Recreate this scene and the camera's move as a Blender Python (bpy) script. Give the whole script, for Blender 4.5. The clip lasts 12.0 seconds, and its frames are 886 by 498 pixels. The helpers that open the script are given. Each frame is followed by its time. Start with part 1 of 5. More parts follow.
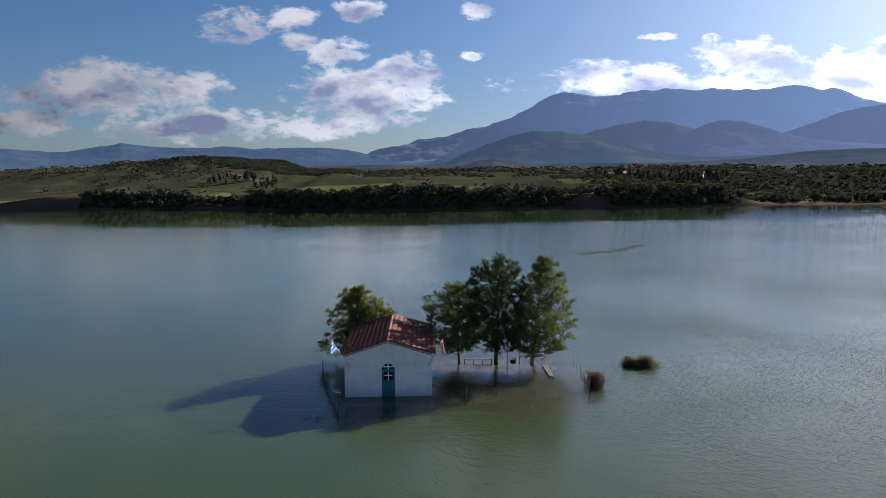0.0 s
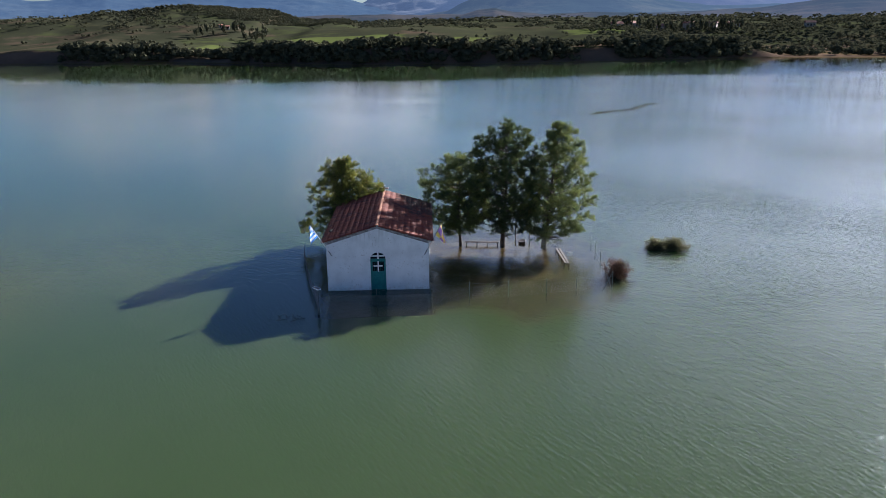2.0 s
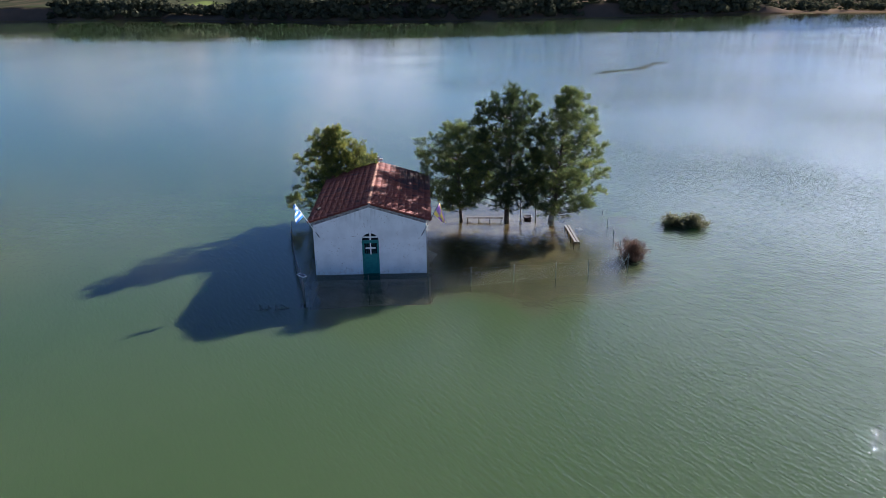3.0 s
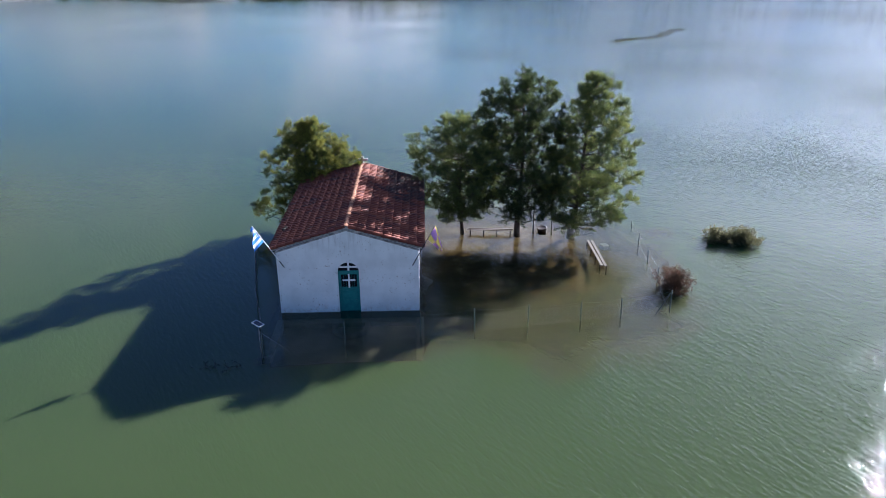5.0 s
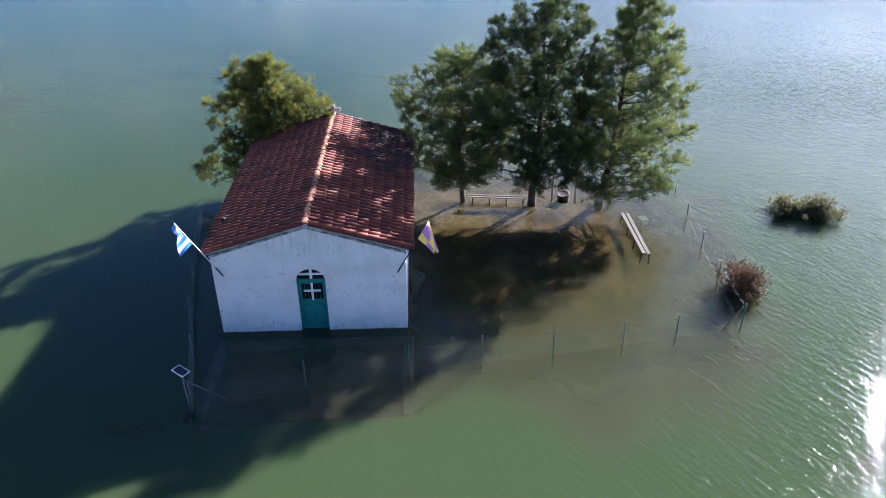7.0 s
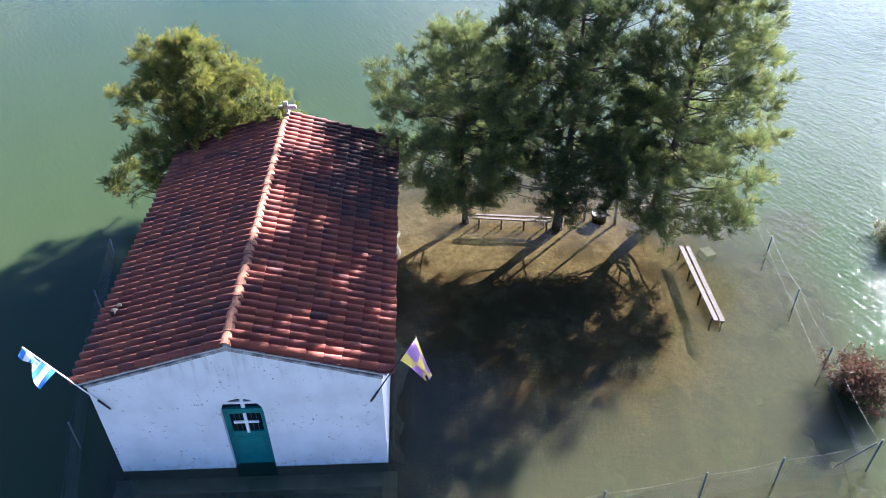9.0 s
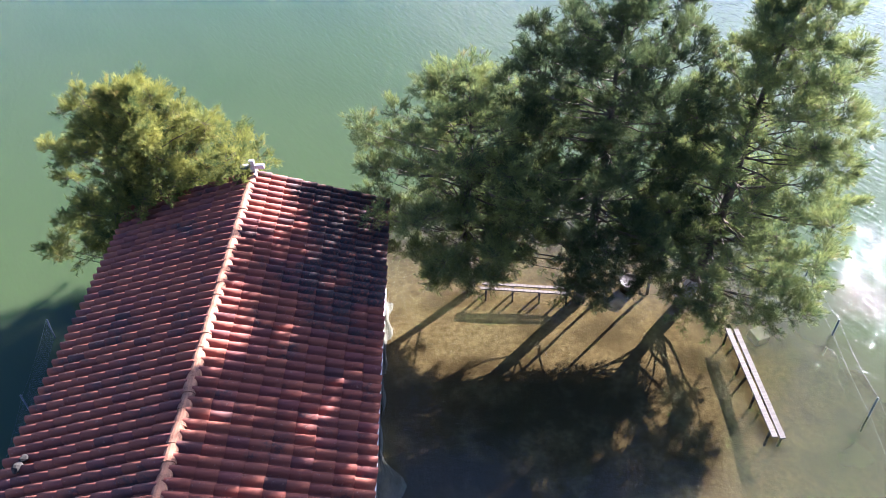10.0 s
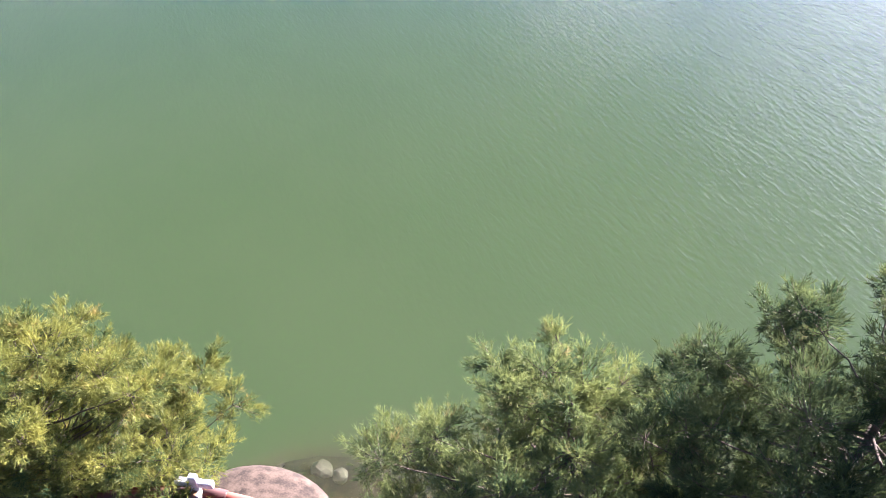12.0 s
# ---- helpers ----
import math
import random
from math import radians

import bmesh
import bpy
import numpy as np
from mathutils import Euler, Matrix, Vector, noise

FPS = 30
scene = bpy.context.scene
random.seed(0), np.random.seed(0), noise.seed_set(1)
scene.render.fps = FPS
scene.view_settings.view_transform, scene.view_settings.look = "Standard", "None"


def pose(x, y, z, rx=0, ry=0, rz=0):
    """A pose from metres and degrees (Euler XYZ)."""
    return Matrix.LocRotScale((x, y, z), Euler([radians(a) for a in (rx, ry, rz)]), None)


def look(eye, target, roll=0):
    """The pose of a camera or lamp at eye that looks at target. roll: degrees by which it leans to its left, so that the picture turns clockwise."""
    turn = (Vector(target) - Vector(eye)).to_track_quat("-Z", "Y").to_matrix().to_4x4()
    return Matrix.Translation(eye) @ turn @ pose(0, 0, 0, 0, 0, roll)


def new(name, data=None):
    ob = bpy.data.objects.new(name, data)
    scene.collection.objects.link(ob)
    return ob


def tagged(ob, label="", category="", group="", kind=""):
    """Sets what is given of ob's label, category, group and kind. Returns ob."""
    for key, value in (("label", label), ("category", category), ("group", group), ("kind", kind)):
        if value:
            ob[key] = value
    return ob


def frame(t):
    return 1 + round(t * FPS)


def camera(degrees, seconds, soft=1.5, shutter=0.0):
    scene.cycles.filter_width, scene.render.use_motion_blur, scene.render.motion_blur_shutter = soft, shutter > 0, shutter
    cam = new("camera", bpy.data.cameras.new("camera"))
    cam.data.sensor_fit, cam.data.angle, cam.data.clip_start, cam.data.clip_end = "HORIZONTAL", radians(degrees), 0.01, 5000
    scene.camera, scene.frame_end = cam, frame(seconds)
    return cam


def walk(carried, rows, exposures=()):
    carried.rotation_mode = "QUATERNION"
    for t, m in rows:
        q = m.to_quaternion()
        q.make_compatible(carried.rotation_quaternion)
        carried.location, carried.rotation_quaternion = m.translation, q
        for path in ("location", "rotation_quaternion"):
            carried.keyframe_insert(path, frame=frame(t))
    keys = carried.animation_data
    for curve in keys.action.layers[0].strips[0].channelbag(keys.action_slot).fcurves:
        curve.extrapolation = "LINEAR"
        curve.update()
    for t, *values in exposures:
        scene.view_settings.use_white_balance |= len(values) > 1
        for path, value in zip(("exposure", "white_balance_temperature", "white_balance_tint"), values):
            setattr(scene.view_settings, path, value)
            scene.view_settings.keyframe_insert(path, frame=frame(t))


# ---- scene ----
cam = camera(61.2, 12.0, soft=0.9)
PATH = [
    (0, (2.596, -52.239, 15.712), (2.649, -50.249, 15.515), -0.6),
    (0.5, (2.667, -50.039, 15.725), (2.719, -48.052, 15.505), -0.6),
    (1, (2.742, -47.822, 15.664), (2.793, -45.851, 15.328), -0.7),
    (1.5, (2.814, -45.697, 15.628), (2.863, -43.754, 15.153), -0.7),
    (2, (2.875, -43.536, 15.555), (2.923, -41.62, 14.983), -0.7),
    (2.5, (2.951, -41.349, 15.504), (2.999, -39.453, 14.869), -0.7),
    (3, (3.079, -39.179, 15.463), (3.124, -37.297, 14.788), -0.8),
    (5, (3.497, -30.164, 15.513), (3.539, -28.317, 14.746), -0.5),
    (5.5, (3.547, -27.836, 15.506), (3.591, -26.005, 14.702), -0.4),
    (6, (3.562, -25.481, 15.377), (3.609, -23.673, 14.522), -0.2),
    (6.5, (3.594, -23.086, 15.199), (3.645, -21.311, 14.278), -0.3),
    (8.3, (3.946, -14.352, 14.901), (3.995, -12.74, 13.718), -0.6),
    (8.5, (3.971, -13.356, 14.914), (4.022, -11.753, 13.719), -0.5),
    (9, (4.079, -10.883, 14.901), (4.13, -9.309, 13.668), -0.4),
    (9.5, (4.259, -8.311, 14.924), (4.303, -6.771, 13.649), -0.5),
    (10, (4.539, -5.875, 14.857), (4.56, -4.355, 13.558), -0.9),
    (10.5, (5.083, -3.211, 14.698), (5.034, -1.702, 13.387), -1.3),
    (11, (5.113, -1.077, 14.377), (5.008, 0.453, 13.092), -0.9),
    (11.5, (4.984, 1.463, 14.348), (4.818, 2.985, 13.061), -0.9),
    (12, (4.514, 4.203, 14.443), (4.329, 5.688, 13.116), -0.2),
]
walk(cam, [(t, look(eye, target, roll)) for t, eye, target, roll in PATH],
     [(0, 1.6, 5750, 18), (1.0, 1.72, 5700, 18), (2.0, 2.1, 5600, 18), (3.0, 2.36, 5500, 18), (5.0, 2.45, 5450, 19), (6.5, 2.68, 5400, 20), (8.5, 3.25, 5400, 21), (9.0, 3.5, 5400, 21.5), (9.5, 3.66, 5400, 23), (10.5, 3.78, 5430, 27), (11.4, 3.84, 5480, 31), (12.0, 3.64, 5620, 28)])

# ---- world, sun and sky ----
SUN_AZ, SUN_EL = radians(43.8), radians(20.8)      # clockwise from +y
to_sun = Vector((math.sin(SUN_AZ) * math.cos(SUN_EL), math.cos(SUN_AZ) * math.cos(SUN_EL), math.sin(SUN_EL)))
sun_data = bpy.data.lights.new("sun", "SUN")
sun_data.energy, sun_data.angle, sun_data.color = 5.0, radians(0.53), (1.0, 0.9, 0.76)
sun = new("sun", sun_data)
sun.matrix_world = look(to_sun * 100, (0, 0, 0))


def node(nt, kind, **settings):
    """A node; keys that start with in_ are inputs (in_3: by index), the others are settings."""
    n = nt.nodes.new(kind)
    for key, value in settings.items():
        if key.startswith("in_"):
            sock = n.inputs[int(key[3:])] if key[3:].isdigit() else n.inputs[key[3:].replace("_", " ")]
            if isinstance(value, bpy.types.NodeSocket):
                nt.links.new(value, sock)
            else:
                sock.default_value = value
        else:
            setattr(n, key, value)
    return n


def maths(nt, op, a, b=0.0, clamp=False):
    return node(nt, "ShaderNodeMath", operation=op, use_clamp=clamp, in_0=a, in_1=b).outputs[0]


def mixed(nt, fac, a, b, blend="MIX"):
    n = node(nt, "ShaderNodeMix", data_type="RGBA", blend_type=blend, in_0=fac, in_6=a, in_7=b)
    return n.outputs[2]


def ramp(nt, fac, *stops):
    n = node(nt, "ShaderNodeValToRGB", in_0=fac)
    e = n.color_ramp.elements
    for i, (p, c) in enumerate(stops):
        el = e[i] if i < 2 else e.new(p)
        el.position, el.color = p, (*c, 1) if len(c) == 3 else c
    return n.outputs[0]


def smooth(nt, x, lo, hi):
    n = node(nt, "ShaderNodeMapRange", interpolation_type="SMOOTHSTEP", in_0=x, in_1=lo, in_2=hi, in_3=0.0, in_4=1.0)
    return n.outputs[0]


def noise_tex(nt, vector, scale, detail=4.0, rough=0.55, distortion=0.0):
    return node(nt, "ShaderNodeTexNoise", in_Vector=vector, in_Scale=scale, in_Detail=detail, in_Roughness=rough, in_Distortion=distortion).outputs[0]


world = bpy.data.worlds.new("sky")
scene.world = world
world.use_nodes = True
nt = world.node_tree
nt.nodes.clear()
out = node(nt, "ShaderNodeOutputWorld")
sky = node(nt, "ShaderNodeTexSky", sky_type="NISHITA", sun_disc=False, sun_elevation=SUN_EL, sun_rotation=SUN_AZ, altitude=300.0, air_density=1.1, dust_density=0.6, ozone_density=6.0)
direction = node(nt, "ShaderNodeTexCoord").outputs["Generated"]
xyz = node(nt, "ShaderNodeSeparateXYZ", in_0=direction)
ahead = maths(nt, "MAXIMUM", xyz.outputs[1], 0.02)
u = maths(nt, "DIVIDE", xyz.outputs[0], ahead)
v = maths(nt, "DIVIDE", xyz.outputs[2], ahead)
plane = node(nt, "ShaderNodeCombineXYZ", in_0=u, in_1=maths(nt, "MULTIPLY", v, 1.9)).outputs[0]
# cloud banks over the mountains: tangent of azimuth, of elevation, half widths
BANKS = [(-.41, .112, .17, .040), (-.30, .070, .135, .026), (-.52, .075, .075, .022), (-.07, .105, .115, .046), (-.11, .064, .085, .018),
         (-.02, .132, .06, .03), (-.24, .195, .058, .024), (-.165, .203, .036, .016), (-.11, .162, .054, .020), (-.08, .215, .036, .016),
         (-.155, .174, .03, .014), (.078, .214, .026, .013), (.068, .155, .017, .007), (.25, .124, .135, .024), (.43, .146, .088, .032),
         (.38, .115, .24, .022), (.575, .124, .09, .040), (.62, .155, .045, .024), (.312, .178, .031, .006)]
bank = bank_above = None
for cx, cy, rx, ry in BANKS:
    a = maths(nt, "POWER", maths(nt, "DIVIDE", maths(nt, "SUBTRACT", u, cx), rx), 2.0)
    b = maths(nt, "POWER", maths(nt, "DIVIDE", maths(nt, "SUBTRACT", v, cy), ry), 2.0)
    one = maths(nt, "SUBTRACT", 1.0, maths(nt, "ADD", a, b))
    above = maths(nt, "POWER", maths(nt, "DIVIDE", maths(nt, "SUBTRACT", v, cy - 0.32 * ry), ry), 2.0)
    above = maths(nt, "SUBTRACT", 1.0, maths(nt, "ADD", a, above))
    bank = one if bank is None else maths(nt, "MAXIMUM", bank, one)
    bank_above = above if bank_above is None else maths(nt, "MAXIMUM", bank_above, above)
bank = maths(nt, "MAXIMUM", bank, -1.2)
# elsewhere unseen scattered cloud of the same kind, densest where the lake mirrors it
around = noise_tex(nt, direction, 3.2, 3.0)
tall = maths(nt, "SUBTRACT", xyz.outputs[2], maths(nt, "MULTIPLY", smooth(nt, u, -0.3, 0.5), 0.18))
scatter = maths(nt, "MULTIPLY", maths(nt, "SUBTRACT", around, maths(nt, "MAXIMUM", node(nt, "ShaderNodeMapRange", in_0=xyz.outputs[1], in_1=-0.2, in_2=0.7, in_3=0.70, in_4=0.34).outputs[0], node(nt, "ShaderNodeMapRange", in_0=tall, in_1=0.24, in_2=0.38, in_3=0.34, in_4=0.70).outputs[0])), 6.0)
in_front = smooth(nt, v, 0.24, 0.32)
behind = smooth(nt, xyz.outputs[1], 0.75, 0.55)
elsewhere = maths(nt, "MAXIMUM", in_front, behind)
shape = maths(nt, "ADD", maths(nt, "MULTIPLY", bank, maths(nt, "SUBTRACT", 1.0, elsewhere)), maths(nt, "MULTIPLY", scatter, elsewhere))
billow = noise_tex(nt, plane, 15.0, 8.0, 0.62, 0.3)
shifted = node(nt, "ShaderNodeVectorMath", operation="ADD", in_0=plane, in_1=(0.022, 0.05, 0.0)).outputs[0]
soft_low, soft_up = noise_tex(nt, plane, 9.0, 3.0, 0.5, 0.3), noise_tex(nt, shifted, 9.0, 3.0, 0.5, 0.3)
wisp = noise_tex(nt, plane, 46.0, 5.0, 0.65)
density = maths(nt, "ADD", shape, maths(nt, "MULTIPLY", maths(nt, "SUBTRACT", billow, 0.5), 4.3))
density = maths(nt, "ADD", density, maths(nt, "MULTIPLY", maths(nt, "SUBTRACT", wisp, 0.56), 1.8))
cover = smooth(nt, density, -0.1, 0.75)
under = maths(nt, "MULTIPLY", maths(nt, "MULTIPLY", maths(nt, "SUBTRACT", maths(nt, "MAXIMUM", bank_above, -1.2), bank), smooth(nt, soft_low, 0.36, 0.62)), 0.6)
lit = maths(nt, "SUBTRACT", 0.84, maths(nt, "MULTIPLY", smooth(nt, density, 0.2, 1.5), 0.66))
lit = maths(nt, "SUBTRACT", lit, under)
lit = maths(nt, "ADD", lit, maths(nt, "ADD", maths(nt, "MULTIPLY", maths(nt, "SUBTRACT", soft_low, soft_up), 3.4), maths(nt, "MULTIPLY", maths(nt, "SUBTRACT", billow, 0.5), 1.5)), True)
# cloud above the view is whitened further, to brighten what the water reflects
lit = maths(nt, "ADD", lit, maths(nt, "MULTIPLY", in_front, 0.35), True)
cloud = mixed(nt, lit, (3.7, 4.1, 5.9, 1), (11.2, 11.2, 10.7, 1))
sunward = node(nt, "ShaderNodeMapRange", in_0=u, in_1=-0.6, in_2=0.9, in_3=0.36, in_4=2.3).outputs[0]
cloud = node(nt, "ShaderNodeVectorMath", operation="SCALE", in_0=cloud, in_3=sunward).outputs[0]
both = mixed(nt, maths(nt, "MULTIPLY", cover, 0.96), sky.outputs[0], cloud)
# glow added to the sky round the unseen sun, to brighten the lake's reflection
toward = node(nt, "ShaderNodeVectorMath", operation="DOT_PRODUCT", in_0=direction, in_1=tuple(to_sun)).outputs["Value"]
aureole = maths(nt, "MULTIPLY", maths(nt, "POWER", maths(nt, "MAXIMUM", toward, 0.0), 9.0), 5.5)
glow = node(nt, "ShaderNodeVectorMath", operation="SCALE", in_0=(1.0, 1.0, 1.02), in_3=aureole).outputs[0]
both = node(nt, "ShaderNodeVectorMath", operation="ADD", in_0=both, in_1=glow).outputs[0]
back = node(nt, "ShaderNodeBackground", in_0=both, in_1=0.0225)
nt.links.new(back.outputs[0], out.inputs[0])


# ---- materials ----
def material(name, **principled):
    m = bpy.data.materials.new(name)
    m.use_nodes = True
    b = m.node_tree.nodes["Principled BSDF"]
    b.inputs["Specular IOR Level"].default_value = 0.25
    for key, value in principled.items():
        b.inputs[key.replace("_", " ")].default_value = value
    return m, m.node_tree, b


def place(nt):
    return node(nt, "ShaderNodeTexCoord").outputs["Object"]


def bumped(nt, b, height, strength=0.4, distance=0.02):
    n = node(nt, "ShaderNodeBump", in_Strength=strength, in_Distance=distance, in_Height=height)
    nt.links.new(n.outputs[0], b.inputs["Normal"])


def simple(name, dark, light, rough=0.7, scale=6.0, bump=0.2, metal=0.0, stretch=(1, 1, 1), fine=40.0):
    """Two tones of one surface, mottled at a coarse and a fine scale."""
    m, nt, b = material(name, Roughness=rough, Metallic=metal)
    p = node(nt, "ShaderNodeMapping", in_Vector=place(nt), in_Scale=stretch).outputs[0]
    coarse, grain = noise_tex(nt, p, scale, 5.0), noise_tex(nt, p, fine, 3.0)
    f = maths(nt, "ADD", maths(nt, "MULTIPLY", coarse, 0.7), maths(nt, "MULTIPLY", grain, 0.3))
    nt.links.new(mixed(nt, smooth(nt, f, 0.32, 0.68), (*dark, 1), (*light, 1)), b.inputs["Base Color"])
    bumped(nt, b, f, bump)
    return m


def plaster_material():
    m, nt, b = material("whitewash", Roughness=0.85)
    p = place(nt)
    z = node(nt, "ShaderNodeSeparateXYZ", in_0=p).outputs[2]
    coarse, fine = noise_tex(nt, p, 1.1, 6.0), noise_tex(nt, p, 9.0, 6.0, 0.65)
    c = mixed(nt, smooth(nt, coarse, 0.35, 0.7), (0.655, 0.68, 0.69, 1), (0.55, 0.575, 0.585, 1))
    peel = maths(nt, "MULTIPLY", smooth(nt, fine, 0.575, 0.63), smooth(nt, noise_tex(nt, p, 1.7, 2.0), 0.47, 0.6))
    c = mixed(nt, peel, c, (0.34, 0.31, 0.29, 1))
    low = maths(nt, "MULTIPLY", smooth(nt, maths(nt, "ADD", z, maths(nt, "MULTIPLY", coarse, 0.8)), 1.0, 0.35), smooth(nt, noise_tex(nt, p, 5.0, 7.0, 0.7), 0.44, 0.66))
    c = mixed(nt, maths(nt, "MULTIPLY", low, 0.55), c, (0.42, 0.31, 0.26, 1))
    drip = node(nt, "ShaderNodeMapping", in_Vector=p, in_Scale=(7.0, 7.0, 0.7)).outputs[0]
    streak = maths(nt, "MULTIPLY", smooth(nt, noise_tex(nt, drip, 1.0, 5.0), 0.50, 0.68), smooth(nt, z, 2.5, 3.7))
    c = mixed(nt, maths(nt, "MULTIPLY", streak, 0.4), c, (0.30, 0.30, 0.29, 1))
    wet = smooth(nt, maths(nt, "ADD", z, maths(nt, "MULTIPLY", coarse, 0.08)), 0.09, 0.02)
    c = mixed(nt, wet, c, (0.16, 0.16, 0.13, 1))
    nt.links.new(c, b.inputs["Base Color"])
    bumped(nt, b, fine, 0.25, 0.01)
    return m


def tile_material():
    m, nt, b = material("roof tile clay", Roughness=0.8)
    p = place(nt)
    world_p = node(nt, "ShaderNodeNewGeometry")
    r = maths(nt, "FRACT", maths(nt, "ADD", node(nt, "ShaderNodeObjectInfo").outputs["Random"], world_p.outputs["Random Per Island"]))
    where = world_p.outputs["Position"]
    tone = ramp(nt, r, (0.0, (0.13, 0.035, 0.024)), (0.3, (0.165, 0.045, 0.028)), (0.62, (0.195, 0.058, 0.033)), (0.84, (0.14, 0.040, 0.033)), (0.97, (0.10, 0.032, 0.027)), (1.0, (0.06, 0.026, 0.023)))
    soot = noise_tex(nt, where, 1.3, 5.0, 0.62)
    xyz = node(nt, "ShaderNodeSeparateXYZ", in_0=where)
    corner = maths(nt, "MULTIPLY", smooth(nt, xyz.outputs[0], 0.4, 3.0), smooth(nt, xyz.outputs[1], 3.5, 9.0))
    stain = smooth(nt, maths(nt, "ADD", soot, maths(nt, "MULTIPLY", corner, 0.45)), 0.54, 0.72)
    grime = noise_tex(nt, where, 14.0, 5.0, 0.65)
    stain = maths(nt, "MULTIPLY", stain, smooth(nt, grime, 0.3, 0.55))
    c = mixed(nt, maths(nt, "MULTIPLY", stain, 0.9), tone, (0.028, 0.026, 0.026, 1))
    c = mixed(nt, maths(nt, "MULTIPLY", smooth(nt, grime, 0.6, 0.75), 0.35), c, (0.42, 0.34, 0.27, 1))
    nt.links.new(c, b.inputs["Base Color"])
    bumped(nt, b, noise_tex(nt, where, 60.0, 3.0), 0.25, 0.006)
    return m


def needle_material(name, deep, pale, dry, sheen=0.008, through_light=0.42):
    m, nt, b = material(name)
    where = node(nt, "ShaderNodeNewGeometry")
    p = where.outputs["Position"]
    c = mixed(nt, smooth(nt, noise_tex(nt, p, 2.2, 6.0, 0.65), 0.36, 0.66), (*deep, 1), (*pale, 1))
    c = mixed(nt, smooth(nt, where.outputs["Random Per Island"], 0.35, 1.0), c, mixed(nt, 0.5, c, (*pale, 1)))
    c = mixed(nt, maths(nt, "MULTIPLY", smooth(nt, noise_tex(nt, p, 2.3, 3.0), 0.60, 0.72), 0.7), c, (*dry, 1))
    d = node(nt, "ShaderNodeBsdfDiffuse", in_0=c)
    t = node(nt, "ShaderNodeBsdfTranslucent", in_0=c)
    g = node(nt, "ShaderNodeBsdfGlossy", in_0=(0.9, 0.9, 0.8, 1), in_Roughness=0.45)
    s = node(nt, "ShaderNodeMixShader", in_0=through_light, in_1=d.outputs[0], in_2=t.outputs[0])
    s = node(nt, "ShaderNodeMixShader", in_0=sheen, in_1=s.outputs[0], in_2=g.outputs[0])
    nt.links.new(s.outputs[0], nt.nodes["Material Output"].inputs[0])
    return m


def water_material():
    """Turbid lake water: clear where it is shallow, silt-green where deep; mirrors by Fresnel."""
    m = bpy.data.materials.new("lake water")
    m.use_nodes = True
    nt = m.node_tree
    nt.nodes.clear()
    out = node(nt, "ShaderNodeOutputMaterial")
    p = node(nt, "ShaderNodeNewGeometry").outputs["Position"]
    # ripples stand across the wind, which blows along x
    turned = node(nt, "ShaderNodeMapping", in_Vector=p, in_Rotation=(0, 0, radians(-30))).outputs[0]
    chop = node(nt, "ShaderNodeMapping", in_Vector=turned, in_Scale=(1.75, 0.5, 1.0)).outputs[0]
    small = noise_tex(nt, chop, 3.2, 3.0, 0.55, 0.4)
    micro = noise_tex(nt, p, 5.5, 2.0, 0.5)
    swell = noise_tex(nt, chop, 0.5, 2.0, 0.5)
    patch = smooth(nt, noise_tex(nt, p, 0.035, 3.0), 0.34, 0.68)
    height = maths(nt, "ADD", maths(nt, "MULTIPLY", small, maths(nt, "ADD", 0.3, maths(nt, "MULTIPLY", patch, 0.5))), maths(nt, "ADD", maths(nt, "MULTIPLY", swell, 0.25), maths(nt, "MULTIPLY", micro, 0.24)))
    bay = node(nt, "ShaderNodeMapping", in_Vector=p, in_Scale=(0.012, 0.05, 1.0)).outputs[0]
    edge = maths(nt, "ADD", node(nt, "ShaderNodeSeparateXYZ", in_0=p).outputs[1], maths(nt, "MULTIPLY", maths(nt, "SUBTRACT", noise_tex(nt, bay, 1.0, 3.0), 0.5), 70.0))
    lee = node(nt, "ShaderNodeMapRange", in_0=edge, in_1=172.0, in_2=196.0, in_3=1.0, in_4=0.16).outputs[0]
    shelter = node(nt, "ShaderNodeMapRange", in_0=node(nt, "ShaderNodeSeparateXYZ", in_0=p).outputs[0], in_1=0.0, in_2=20.0, in_3=0.26, in_4=0.64).outputs[0]
    height = maths(nt, "MULTIPLY", height, maths(nt, "MULTIPLY", lee, shelter))
    n = node(nt, "ShaderNodeBump", in_Strength=0.72, in_Distance=0.16, in_Height=height).outputs[0]
    depth = node(nt, "ShaderNodeAttribute", attribute_name="depth").outputs["Fac"]
    murk = maths(nt, "ADD", maths(nt, "MULTIPLY", depth, 1.35), maths(nt, "MULTIPLY", maths(nt, "MULTIPLY", depth, depth), 1.7))
    silt = maths(nt, "SUBTRACT", 1.0, maths(nt, "EXPONENT", maths(nt, "MULTIPLY", murk, -1.0)))
    cloudy = noise_tex(nt, p, 0.05, 4.0)
    green = mixed(nt, smooth(nt, cloudy, 0.3, 0.7), (0.0275, 0.0435, 0.0165, 1), (0.0315, 0.047, 0.019, 1))
    green = mixed(nt, smooth(nt, depth, 1.5, 0.3), green, (0.042, 0.043, 0.021, 1))
    body = node(nt, "ShaderNodeSubsurfaceScattering", falloff="BURLEY", in_Color=green, in_Scale=1.1, in_Radius=(0.55, 0.7, 0.5))
    clear = node(nt, "ShaderNodeBsdfTransparent", in_0=(0.94, 0.95, 0.86, 1))
    base = node(nt, "ShaderNodeMixShader", in_0=silt, in_1=clear.outputs[0], in_2=body.outputs[0])
    gloss = node(nt, "ShaderNodeBsdfGlossy", in_0=(1, 1, 1, 1), in_Roughness=0.03, in_Normal=n)
